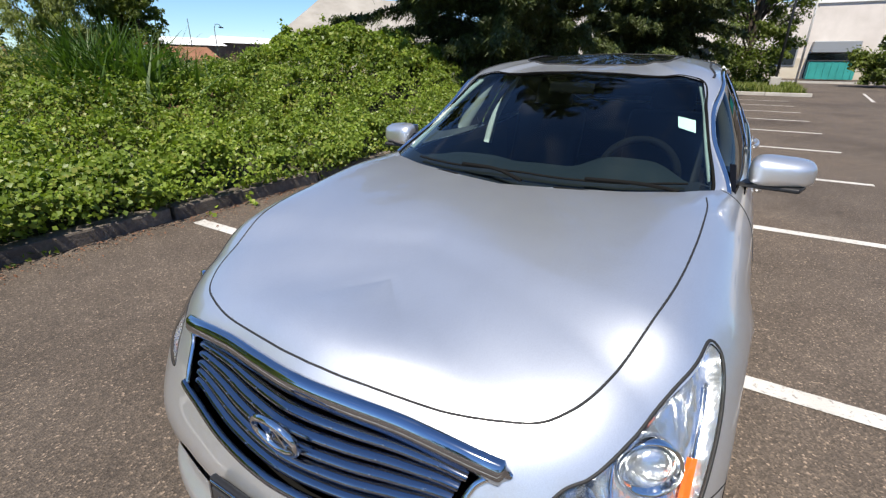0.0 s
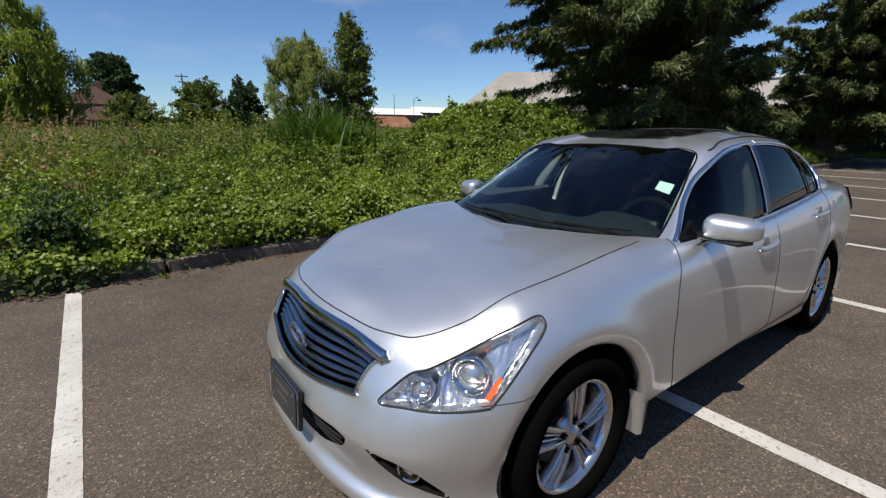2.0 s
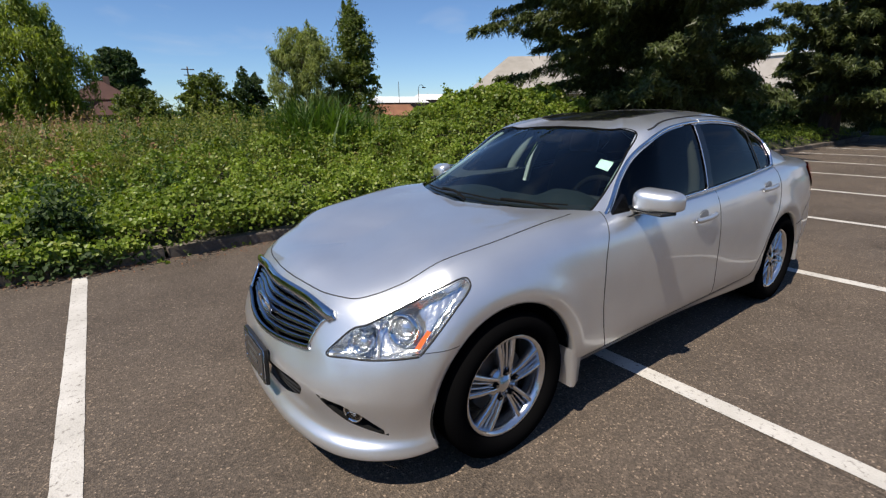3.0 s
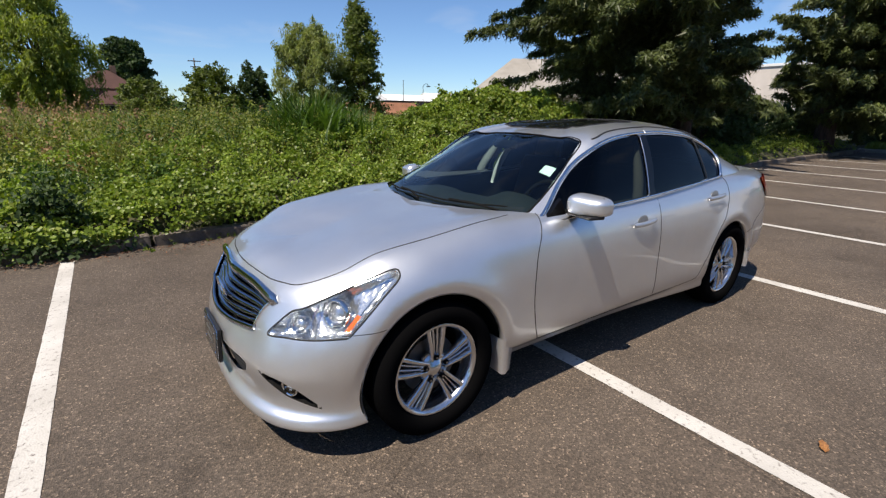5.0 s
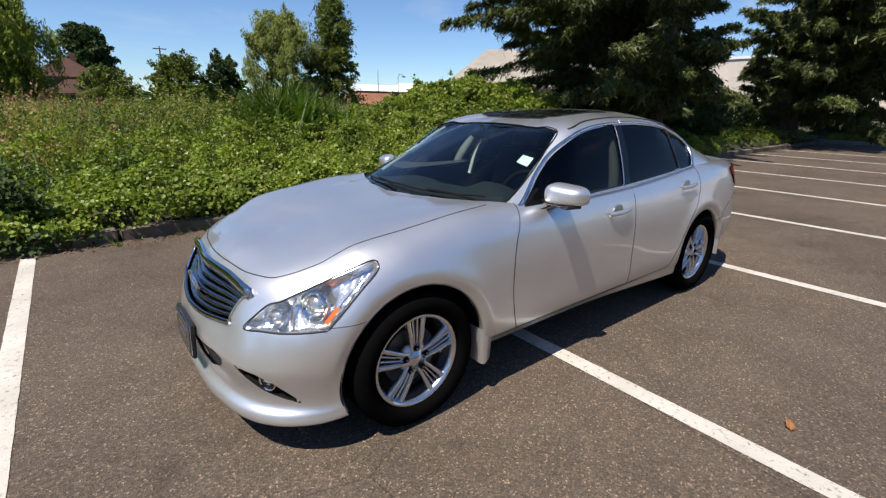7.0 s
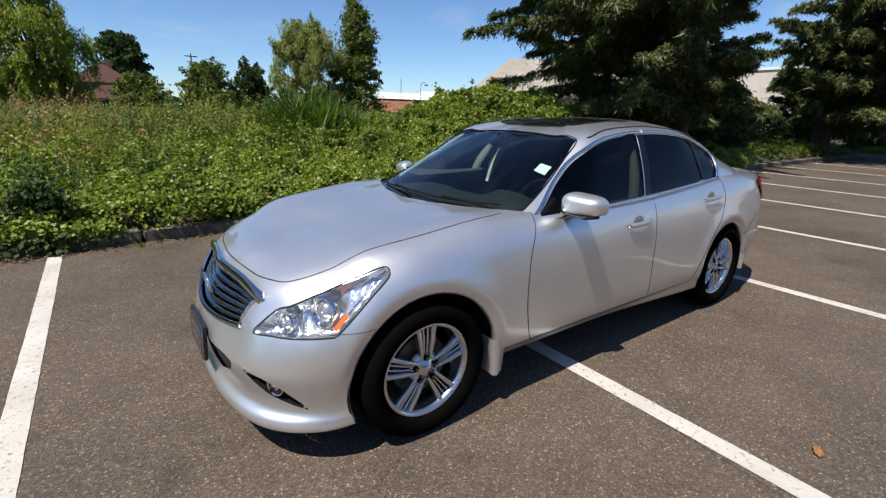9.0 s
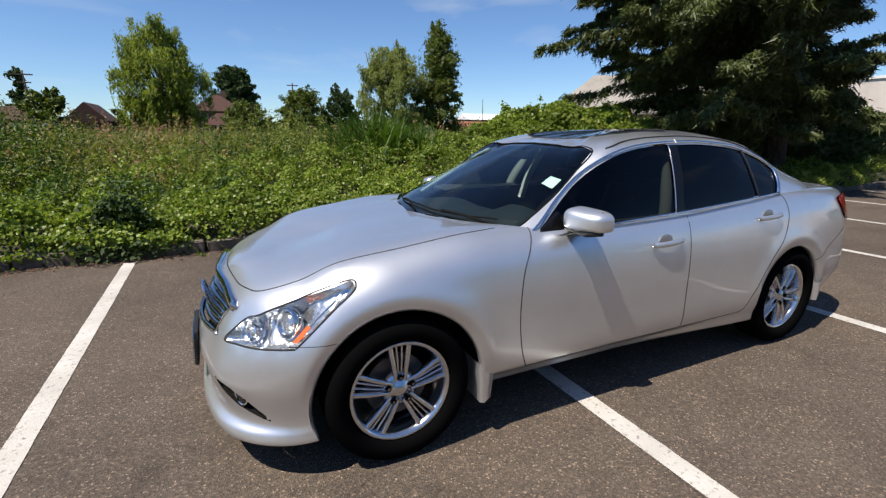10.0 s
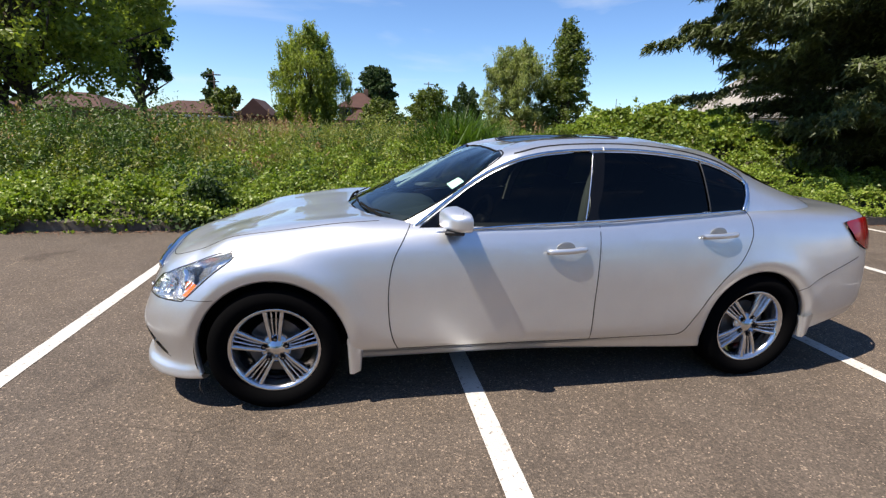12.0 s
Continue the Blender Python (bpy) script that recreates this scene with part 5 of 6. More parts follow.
SUNROOF = [(1.46, 0.0), (1.47, -0.33), (1.52, -0.38), (2.04, -0.37), (2.09, -0.32), (2.11, 0.0)]
WSCREEN = [(0.30, 0.05), (0.40, -0.2), (0.45, -0.42), (0.53, -0.600), (0.60, -0.672), (0.67, -0.703), (0.76, -0.692), (0.92, -0.652), (1.10, -0.606), (1.25, -0.562), (1.268, -0.40), (1.27, -0.2), (1.268, 0.05)]
RSCREEN = [(3.44, 0.05), (3.43, -0.2), (3.38, -0.42), (3.29, -0.55), (3.14, -0.57), (2.88, -0.56), (2.68, -0.53), (2.62, -0.4), (2.60, -0.2), (2.59, 0.05)]


# ---------------------------------------------------------------- the car: fittings
def wheel(car):
    """A wheel in its own frame: the axle along -y, the face at y = -0.07."""
    to = Matrix.Rotation(radians(90), 4, "X")
    bm = bmesh.new()
    rod(bm, 0.145, 0.145, 0.02, to @ pose(0, 0, 0.0), 40)
    rod(bm, 0.07, 0.07, 0.06, to @ pose(0, 0, 0.02), 24)
    w = part("wheel", bm, BRAKE, car, "alloy wheel with five triple spokes", angle=40)
    prof = [(0.234, 0.075), (0.241, 0.095), (0.262, 0.110), (0.290, 0.112), (0.315, 0.104), (0.330, 0.086), (0.335, 0.06), (0.336, 0.0), (0.335, -0.06), (0.33, -0.086), (0.30, -0.11), (0.24, -0.098), (0.232, -0.075)]
    bm = spin(bmesh.new(), [(r, h) for r, h in prof], to, 72)
    part("tyre", bm, RUBBER, w, smooth=True)
    bm = spin(bmesh.new(), [(0.212, -0.08), (0.208, 0.0), (0.206, 0.055), (0.213, 0.070), (0.219, 0.079), (0.226, 0.083), (0.234, 0.083), (0.238, 0.077), (0.236, 0.06)], to, 72)
    part("rim", bm, ALLOY, w, smooth=True)
    part("barrel", spin(bmesh.new(), [(0.211, 0.062), (0.196, 0.02), (0.190, -0.06), (0.205, -0.085)], to, 64), ALLOY, w, smooth=True)
    for k in range(5):
        a = radians(90 + 72 * k)
        bm = bmesh.new()
        for off, wid, dep, z0 in ((-1, 0.020, 0.034, 0.004), (1, 0.020, 0.034, 0.004), (-0.30, 0.0085, 0.024, -0.008), (0.30, 0.0085, 0.024, -0.008)):
            rows = []
            for r in (0.046, 0.09, 0.14, 0.19, 0.219):
                c = off * (0.020 + 0.025 * (r - 0.045) / 0.17)
                face = 0.060 + 0.010 * math.sin(math.pi * (r - 0.03) / 0.2) + z0 + 0.006 * (r > 0.2)
                ww = wid * (0.85 + 0.35 * (r - 0.045) / 0.17)
                rows.append([bm.verts.new(to @ (Matrix.Rotation(a, 4, "Z") @ Vector((r, c + s * ww / 2, face - d)))) for s, d in ((-1, dep), (-1, 0.006), (-0.55, 0), (0.55, 0), (1, 0.006), (1, dep))])
            for p, q in zip(rows, rows[1:]):
                for j in range(5):
                    bm.faces.new((p[j], p[j + 1], q[j + 1], q[j]))
        part("spoke", bm, ALLOY, w, angle=50)
        bm = spin(bmesh.new(), [(0.013, 0.050), (0.0125, 0.066), (0.010, 0.067), (0.009, 0.056), (0.0, 0.056)], to @ Matrix.Rotation(a, 4, "Z") @ pose(0.060, 0, 0.006), 14)
        part("nut_hole", bm, LINER, w, smooth=True)
        bm = rod(bmesh.new(), 0.0078, 0.0065, 0.016, to @ Matrix.Rotation(a, 4, "Z") @ pose(0.060, 0, 0.066), 6)
        part("wheel_nut", bm, DARK_CHROME, w)
    bm = spin(bmesh.new(), [(0.084, 0.03), (0.080, 0.050), (0.062, 0.062), (0.037, 0.064), (0.034, 0.070), (0.0, 0.073)], to, 36)
    part("hub_cap", bm, ALLOY, w, angle=30)
    return w


def wheels(car):
    w = wheel(car)
    spots = [(0.0, -0.76, 0.335, 0, 7), (2.85, -0.765, 0.335, 0, 24), (0.0, 0.76, 0.335, 180, 30), (2.85, 0.765, 0.335, 180, 50)]
    for i, (x, y, z, turn, roll) in enumerate(spots):
        m = pose(x, y, z, 0, 0, turn) @ pose(0, 0, 0, 0, roll if i else 0, 0)
        if i == 0:
            w.matrix_basis = m
        else:
            copy_thing(w, m)


def grille(car, body):
    """Smoked chrome surround, five wing-like bars and the plain oval badge."""
    inset = lambda y, z, d: body.on([(y, z)], FRONT, 0.0)[0] + Vector((d, 0, 0))
    bm = bmesh.new()
    ys = np.linspace(-0.46, 0.46, 31)
    rows = [[bm.verts.new((-0.60 + 0.25 * y * y, y, z)) for z in (0.53, 0.73 - 0.06 * abs(y))] for y in ys]
    for a, b in zip(rows, rows[1:]):
        bm.faces.new((a[0], b[0], b[1], a[1]))
    part("grille_backing", bm, LINER, car)
    top = pchip([(0, 0.748), (0.2, 0.742), (0.35, 0.730), (0.488, 0.711)], True)
    bot = pchip([(0, 0.547), (0.15, 0.552), (0.30, 0.567), (0.40, 0.584)], True)
    end = pchip([(0.0, 0.410), (0.35, 0.418), (0.75, 0.442), (1.0, 0.48)])
    for k in range(6):
        f = (k + 0.55) / 6.5
        half = float(end(f)) - 0.012
        bm = bmesh.new()
        prev = None
        for y in np.linspace(-half, half, 41):
            a = abs(y)
            z = float(bot(a)) + (float(top(a)) - float(bot(a))) * f
            p = inset(-a, z, 0.018)
            sec = [(-0.010, 0.002), (-0.004, 0.0085), (0.034, 0.0155), (0.038, 0.004), (0.010, -0.010), (-0.008, -0.005)]
            row = [bm.verts.new((p.x + dx, y, p.z + dz)) for dx, dz in sec]
            if prev:
                for j in range(6):
                    bm.faces.new((prev[j], prev[(j + 1) % 6], row[(j + 1) % 6], row[j]))
            prev = row
        bar = part("grille_bar", bm, DARK_CHROME, car, angle=45)
        for y in np.linspace(-half * 0.86, half * 0.86, 7):
            a = abs(y)
            p = inset(-a, float(bot(a)) + (float(top(a)) - float(bot(a))) * f, 0.018)
            part("grille_stud", ball(bmesh.new(), (0.0028, 0.0028, 0.0028), pose(p.x - 0.008, y, p.z + 0.006), 8, 5), CHROME, bar, smooth=True)

    def rail(line, r, name, flat):
        pts = body.on(smooth_line(line, 10), FRONT, 0.004)
        pts = pts + mirror_pts(pts)[::-1][1:]
        part(name, tube(bmesh.new(), pts, r, 8, flat=flat), SMOKED if name == "grille_top_rail" else DARK_CHROME, car, smooth=True)

    rail([(-0.505, 0.708), (-0.44, 0.718), (-0.35, 0.728), (-0.2, 0.736), (0, 0.740)], [0.004, 0.008, 0.011] + [0.0200] * 75 + [0.011, 0.008, 0.004], "grille_top_rail", 1.55)
    rail([(-0.432, 0.587), (-0.415, 0.581), (-0.30, 0.563), (-0.15, 0.549), (0, 0.545)], 0.0115, "grille_bottom_rail", 1.25)
    side = body.on(smooth_line([(-0.485, 0.709), (-0.447, 0.685), (-0.427, 0.63), (-0.418, 0.588)], 8), FRONT, 0.003)
    for q in (side, mirror_pts(side)):
        part("grille_side_rail", tube(bmesh.new(), q, 0.007, 8), CHROME, car, smooth=True)
    # Badge: an oval ring with two plain inner blades
    c = inset(0, 0.655, -0.004)
    tilt = Matrix.Translation(c) @ Matrix.Rotation(radians(-12), 4, "Y")
    pts = [tilt @ Vector((-0.008, 0.068 * math.cos(a), 0.047 * math.sin(a))) for a in np.linspace(0, 2 * math.pi, 40, endpoint=False)]
    ring = part("badge", tube(bmesh.new(), pts, 0.0088, 8, closed=True), CHROME, car, "plain chrome oval badge", smooth=True)
    for s in (-1, 1):
        bm = box(bmesh.new(), (0.008, 0.009, 0.058), tilt @ pose(-0.006, s * 0.012, -0.006, s * 22, 0, 0), 0.002)
        part("badge_blade", bm, CHROME, ring)


def headlamps(car, body):
    k = body.names.index("headlamp")
    N = body.normals()
    sel = body.F[body.part == k]
    used = np.unique(sel)
    remap = -np.ones(len(body.V), int)
    remap[used] = np.arange(len(used))
    v, f, nn = body.V[used], remap[sel], N[used]
    spots = {"main": (0.200, 0.706), "small": (0.035, 0.655)}
    for s in (1, -1):
        flip = np.array([1, s, 1])
        ff = f if s == 1 else f[:, ::-1]
        lens = raw("headlamp", (v + nn * 0.002) * flip, ff, LENS, car, "clear headlamp with chrome reflectors", True, nn * flip)
        lens.visible_shadow = False
        # Stepped reflector behind the lens
        a = (v[:, 0] - v[:, 1]) * 0.7071
        depth = 0.040 + 0.0022 * np.sin(a * 190)
        for c in spots.values():
            r2 = ((a - c[0]) ** 2 + (v[:, 2] - c[1]) ** 2) / 0.06**2
            depth = depth + 0.05 * np.exp(-r2)
        counts = {}
        for q in f:
            for i in range(4):
                e = tuple(sorted((q[i], q[(i + 1) % 4])))
                counts[e] = counts.get(e, 0) + 1
        rim = {i for e, c in counts.items() if c == 1 for i in e}
        depth = np.array([0.004 if i in rim else d for i, d in enumerate(depth)])
        raw("reflector", (v - nn * depth[:, None]) * flip, ff, REFLECTOR, lens, smooth=True)
        for key, (pa, pz) in spots.items():
            p = body.on([(pa, pz)], DIAG, -0.030)[0]
            R = Vector((0, 0, 1)).rotation_difference(Vector((-0.86, -0.45, 0.12)))
            m = Matrix.Translation(p) @ R.to_matrix().to_4x4()
            flipm = Matrix.Diagonal((1, s, 1, 1))
            big = 1.15 if key == "main" else 0.72
            bm = spin(bmesh.new(), [(0.052 * big, -0.03), (0.056 * big, 0.008), (0.052 * big, 0.013), (0.047 * big, 0.006), (0.038 * big, -0.004)], flipm @ m, 36)
            part("lamp_ring", bm, CHROME, lens, smooth=True)
            bm = ball(bmesh.new(), (0.040 * big, 0.040 * big, 0.022 * big), flipm @ m @ pose(0, 0, -0.004), 24, 12)
            part("lamp_bulb", bm, REFLECTOR, lens, smooth=True)
        # Bright bezel lines across the reflector
        for line in ([(0.105, 0.625), (0.100, 0.68), (0.118, 0.728)], [(0.285, 0.66), (0.325, 0.725), (0.385, 0.80)], [(0.0, 0.61), (-0.02, 0.64), (-0.01, 0.67)]):
            q = [Vector((p.x, s * p.y, p.z)) for p in body.on(smooth_line(line, 5), DIAG, -0.020)]
            part("bezel", tube(bmesh.new(), q, 0.004, 6), CHROME, lens, smooth=True)
        pts = [(0.292, 0.700), (0.308, 0.694), (0.270, 0.636), (0.250, 0.640)]
        bm = bmesh.new()
        q = [Vector((p.x, s * p.y, p.z)) for p in body.on(pts, DIAG, -0.012)]
        q2 = [Vector((p.x, s * p.y, p.z)) for p in body.on(pts, DIAG, -0.022)]
        top, low = [bm.verts.new(p) for p in q], [bm.verts.new(p) for p in q2]
        bm.faces.new(top)
        for i in range(4):
            bm.faces.new((top[i], top[(i + 1) % 4], low[(i + 1) % 4], low[i]))
        part("side_marker", bm, AMBER, lens, "orange side marker reflector")


def lower_front(car, body):
    bm = box(bmesh.new(), (0.05, 0.95, 0.16), pose(-0.68, 0, 0.345))
    part("intake_backing", bm, LINER, car)
    for z in (0.315, 0.345, 0.375):
        pts = body.on([(y, z) for y in np.linspace(-0.37, 0, 16)], FRONT, -0.02)
        part("intake_bar", tube(bmesh.new(), pts + mirror_pts(pts)[::-1][1:], 0.006, 6), BLACK, car, smooth=True)
    k = body.names.index("fog")
    N = body.normals()
    sel = body.F[body.part == k]
    used = np.unique(sel)
    remap = -np.ones(len(body.V), int)
    remap[used] = np.arange(len(used))
    v, f, nn = body.V[used], remap[sel], N[used]
    edge = np.bincount(f.ravel(), minlength=len(used)) < 4
    for s in (1, -1):
        flip = Matrix.Diagonal((1, s, 1, 1))
        deep = v - nn * np.where(edge, 0.001, 0.05)[:, None]
        raw("fog_recess", deep * [1, s, 1], f if s == 1 else f[:, ::-1], LINER, car)
        # Hidden block added to stop sunlight leaking past the recess edge
        part("fog_leak_block", box(bmesh.new(), (0.16, 0.16, 0.22), flip @ pose(-0.48, -0.60, 0.30), 0.02), LINER, car)
        c = body.on([(0.005, 0.372)], DIAG, -0.020)[0]
        R = Vector((0, 0, 1)).rotation_difference(Vector((-0.85, -0.50, 0)))
        m = flip @ Matrix.Translation(c) @ R.to_matrix().to_4x4()
        fog = part("fog_lamp", spin(bmesh.new(), [(0.0, -0.02), (0.025, -0.012), (0.036, 0.004), (0.040, 0.008), (0.043, 0.002), (0.043, -0.02)], m, 28), CHROME, car, "small round fog lamp", smooth=True)
        part("lens", ball(bmesh.new(), (0.036, 0.036, 0.012), m, 20, 8), BULB, fog, smooth=True)
    # Number plate, tilted back on its holder
    m = pose(-0.812, 0.015, 0.402, 0, 3, 0)
    plate = part("plate_holder", box(bmesh.new(), (0.018, 0.335, 0.175), m, 0.006), BLACK, car, "black plate holder on the bumper")
    part("plate", box(bmesh.new(), (0.006, 0.30, 0.145), m @ pose(-0.013, 0, 0), 0.004), PLATE, plate, "dark plate with faint dark bars")
    rim = [m @ Vector((-0.011, 0.162 * a, 0.082 * b)) for a, b in ((-0.97, -1), (0.97, -1), (1, -0.94), (1, 0.94), (0.97, 1), (-0.97, 1), (-1, 0.94), (-1, -0.94))]
    part("plate_rim", tube(bmesh.new(), rim, 0.0032, 6, closed=True), SMOKED, plate, "thin bright plate rim", smooth=True)
    bm = bmesh.new()
    for dz, w in ((0.03, 0.16), (-0.012, 0.13)):
        box(bm, (0.002, w, 0.016), m @ pose(-0.0165, 0, dz))
    part("plate_bars", bm, INK, plate)
    for y in (-0.12, 0.12):
        for z in (-0.05, 0.05):
            part("plate_screw", ball(bmesh.new(), (0.004, 0.006, 0.006), m @ pose(-0.0165, y, z), 10, 6), CHROME, plate, smooth=True)


def door_mirror(car, s):
    """Rounded shell on a black foot, with its glass facing back."""
    bm = bmesh.new()
    ball(bm, (1, 1, 1), Matrix(), 48, 28)
    for v in bm.verts:
        x, y, z = v.co
        soft = lambda q, e: math.copysign(abs(q) ** e, q)
        u = soft(y, 0.50)
        w = soft(z, 0.46 if z < 0 else 0.60)
        px = soft(x, 0.62) * 0.088 * (1 - 0.10 * u * u) if x < 0 else soft(x, 0.5) * 0.022
        out = (1 - u) / 2
        top = 0.068 - 0.014 * out - 0.010 * max(0.0, -px) / 0.09
        v.co = Vector((px + 0.060 * out - 0.012, u * 0.108, w * (top if w > 0 else 0.052 - 0.006 * out) - 0.004 * out))
    flip = Matrix.Diagonal((1, s, 1, 1))
    at = Vector((0.928, -0.912 if s == 1 else -0.885, 1.036))
    bmesh.ops.transform(bm, matrix=flip @ Matrix.Translation(at), verts=bm.verts)
    mir = part("door_mirror", bm, PAINT, car, "silver door mirror on a black foot", smooth=True)
    bm = box(bmesh.new(), (0.098, 0.205, 0.018), flip @ Matrix.Translation(at + Vector((0.002, 0.024, -0.056))) @ pose(0, 0, 0, -2, 0, -16), 0.008, 3)
    part("mirror_foot", bm, BLACK, mir, angle=50)
    bm = box(bmesh.new(), (0.004, 0.165, 0.092), flip @ Matrix.Translation(at + Vector((0.036, 0.004, 0.004))) @ pose(0, 0, 0, 0, 0, -15.5), 0.001)
    part("mirror_glass", bm, CHROME, mir)
    bm = bmesh.new()
    vs = [bm.verts.new(flip @ Vector(p)) for p in ((0.712, -0.782, 0.942), (0.90, -0.790, 0.962), (0.880, -0.758, 1.056))]
    ws = [bm.verts.new(flip @ Vector(p)) for p in ((0.712, -0.765, 0.942), (0.90, -0.765, 0.962), (0.880, -0.735, 1.058))]
    bm.faces.new(vs)
    for i in range(3):
        bm.faces.new((vs[i], vs[(i + 1) % 3], ws[(i + 1) % 3], ws[i]))
    part("mirror_sail", bm, GLOSS_BLACK, mir)


def door_handle(car, body, x, z, s, tilt, lock):
    p = body.on([(x, z)], SIDE, 0.0)[0]
    flip = Matrix.Diagonal((1, s, 1, 1))
    m = flip @ Matrix.Translation(p) @ Matrix.Rotation(radians(-tilt), 4, "Y")
    bm = bmesh.new()
    ball(bm, (0.056, 0.006, 0.038), m @ pose(0.0, 0.003, 0.006), 28, 12)
    cup = part("handle_cup", bm, CUP, car, "flat oval behind the door handle, darkened as a shaded cup", smooth=True)
    bm = bmesh.new()
    pts = [m @ Vector((t, -0.012 - 0.020 * math.cos(t / 0.125 * math.pi / 2) ** 0.7, 0)) for t in np.linspace(-0.118, 0.118, 15)]
    tube(bm, pts, [0.008] + [0.0135] * 13 + [0.008], 10, flat=1.15)
    part("door_handle", bm, PAINT, cup, smooth=True)
    if lock:
        part("lock", ball(bmesh.new(), (0.010, 0.004, 0.010), m @ pose(0.104, -0.026, 0), 12, 8), LINER, cup, smooth=True)


def mud_flap(car, x, s, lean, top, low):
    flip = Matrix.Diagonal((1, s, 1, 1))
    bm = bmesh.new()
    n = 6
    prev = None
    for i in range(n + 1):
        z = low + (top - low) * i / n
        xx = x - lean * (1 - i / n)
        w = 0.055 + 0.03 * (i / n)
        row = [bm.verts.new(flip @ Vector(q)) for q in ((xx, -0.62, z), (xx - 0.006, -0.875, z), (xx + 0.012, -0.885, z), (xx + w, -0.872, z + 0.012), (xx + w * 0.5, -0.70, z))]
        if prev:
            for k in range(4):
                bm.faces.new((prev[k], prev[k + 1], row[k + 1], row[k]))
        prev = row
    part("mud_flap", bm, PAINT, car, "silver mud flap behind the wheel", angle=40)


def cabin_inside(car):
    """What shows through the glass: floor tub, dash, wheel, seats, pillar trims, mirror."""
    bm = bmesh.new()
    prev = None
    for x, w, z in ((0.5, 0.70, 0.55), (1.2, 0.80, 0.40), (2.2, 0.80, 0.40), (3.1, 0.66, 0.7)):
        row = [bm.verts.new((x, -w, 0.96)), bm.verts.new((x, -w + 0.03, z)), bm.verts.new((x, w - 0.03, z)), bm.verts.new((x, w, 0.96))]
        if prev:
            for k in range(3):
                bm.faces.new((prev[k], prev[k + 1], row[k + 1], row[k]))
        prev = row
    part("cabin_tub", bm, DASH, car)
    # Dash: a rolled top with a hood over the dials
    bm = bmesh.new()
    prev = None
    for y in np.linspace(-0.70, 0.70, 37):
        k = 1 - (abs(y) / 0.72) ** 4 * 0.3
        hood = 0.085 * math.exp(-(((y + 0.36) / 0.20) ** 4))
        mid = 0.018 * math.exp(-((y / 0.16) ** 4)) + 0.030 * math.exp(-(((y - 0.38) / 0.20) ** 4))
        row = [bm.verts.new(q) for q in ((0.42 + 0.25 * (1 - k), y, 0.938), (0.62, y, 0.952), (0.82, y, 0.950 + hood * 0.6 + mid), (0.93, y, 0.945 + hood + mid), (1.0, y, 0.915 + hood + mid), (1.0, y, 0.82), (0.93, y, 0.62), (0.93, y, 0.45))]
        if prev:
            for j in range(7):
                bm.faces.new((prev[j], row[j], row[j + 1], prev[j + 1]))
        prev = row
    part("dashboard", bm, DASH, car, "dark grey dashboard", smooth=True)
    m = Matrix.Translation((1.17, -0.36, 0.906)) @ Matrix.Rotation(radians(-66), 4, "Y")
    ring = [m @ Vector((0.180 * math.cos(a), 0.180 * math.sin(a), 0)) for a in np.linspace(0, 2 * math.pi, 48, endpoint=False)]
    sw = part("steering_wheel", tube(bmesh.new(), ring, 0.018, 10, closed=True), LINER, car, "black leather steering wheel", smooth=True)
    bm = box(bmesh.new(), (0.13, 0.15, 0.05), m @ pose(0, 0, -0.02), 0.03, 3)
    part("airbag_cover", bm, SEAT, sw, angle=50)
    for a in (90, 270, 180):
        bm = box(bmesh.new(), (0.14, 0.035, 0.018), m @ pose(0, 0, -0.015, 0, 0, a) @ pose(0.11, 0, 0), 0.006)
        part("steering_spoke", bm, BLACK, sw, angle=50)
    for y in (-0.37, 0.37):
        bm = bmesh.new()
        box(bm, (0.50, 0.48, 0.16), pose(1.58, y, 0.55, 0, -6), 0.05, 3)
        seat = part("seat", bm, SEAT, car, "black leather front seat", angle=50)
        part("backrest", box(bmesh.new(), (0.14, 0.46, 0.60), pose(1.90, y, 0.86, 0, 18), 0.06, 3), SEAT, seat, angle=50)
        part("headrest", box(bmesh.new(), (0.09, 0.25, 0.17), pose(2.02, y, 1.22, 0, 14), 0.04, 3), SEAT, seat, angle=50)
    rear = part("rear_seat", box(bmesh.new(), (0.50, 1.25, 0.16), pose(2.62, 0, 0.58, 0, -6), 0.05, 3), SEAT, car, "black leather rear seat", angle=50)
    part("backrest", box(bmesh.new(), (0.14, 1.25, 0.55), pose(2.95, 0, 0.85, 0, 24), 0.06, 3), SEAT, rear, angle=50)
    part("parcel_shelf", box(bmesh.new(), (0.45, 1.15, 0.03), pose(3.18, 0, 1.03, 0, -3), 0.008), DASH, car)
    for s in (-1, 1):
        pts = [(0.755, s * 0.690, 1.0), (0.945, s * 0.642, 1.118), (1.14, s * 0.597, 1.243), (1.30, s * 0.550, 1.335)]
        part("pillar_trim", tube(bmesh.new(), [Vector(p) for p in catmull(pts, 5)], 0.020 if s > 0 else 0.013, 8, flat=0.7), TRIM_IN, car, "pale grey inner trim of the windscreen pillar", smooth=True)
        pts = [(1.70, s * 0.715, 0.90), (1.73, s * 0.69, 1.05), (1.78, s * 0.63, 1.20), (1.83, s * 0.565, 1.33)]
        part("pillar_trim", tube(bmesh.new(), [Vector(p) for p in catmull(pts, 5)], [0.034] * 8 + [0.032, 0.03, 0.028, 0.025, 0.022, 0.019, 0.016, 0.013], 8, flat=0.8), TRIM_LIT if s > 0 else TRIM_IN, car, "grey inner trim of the door pillar, far one coloured as lit", smooth=True)
    bm = bmesh.new()
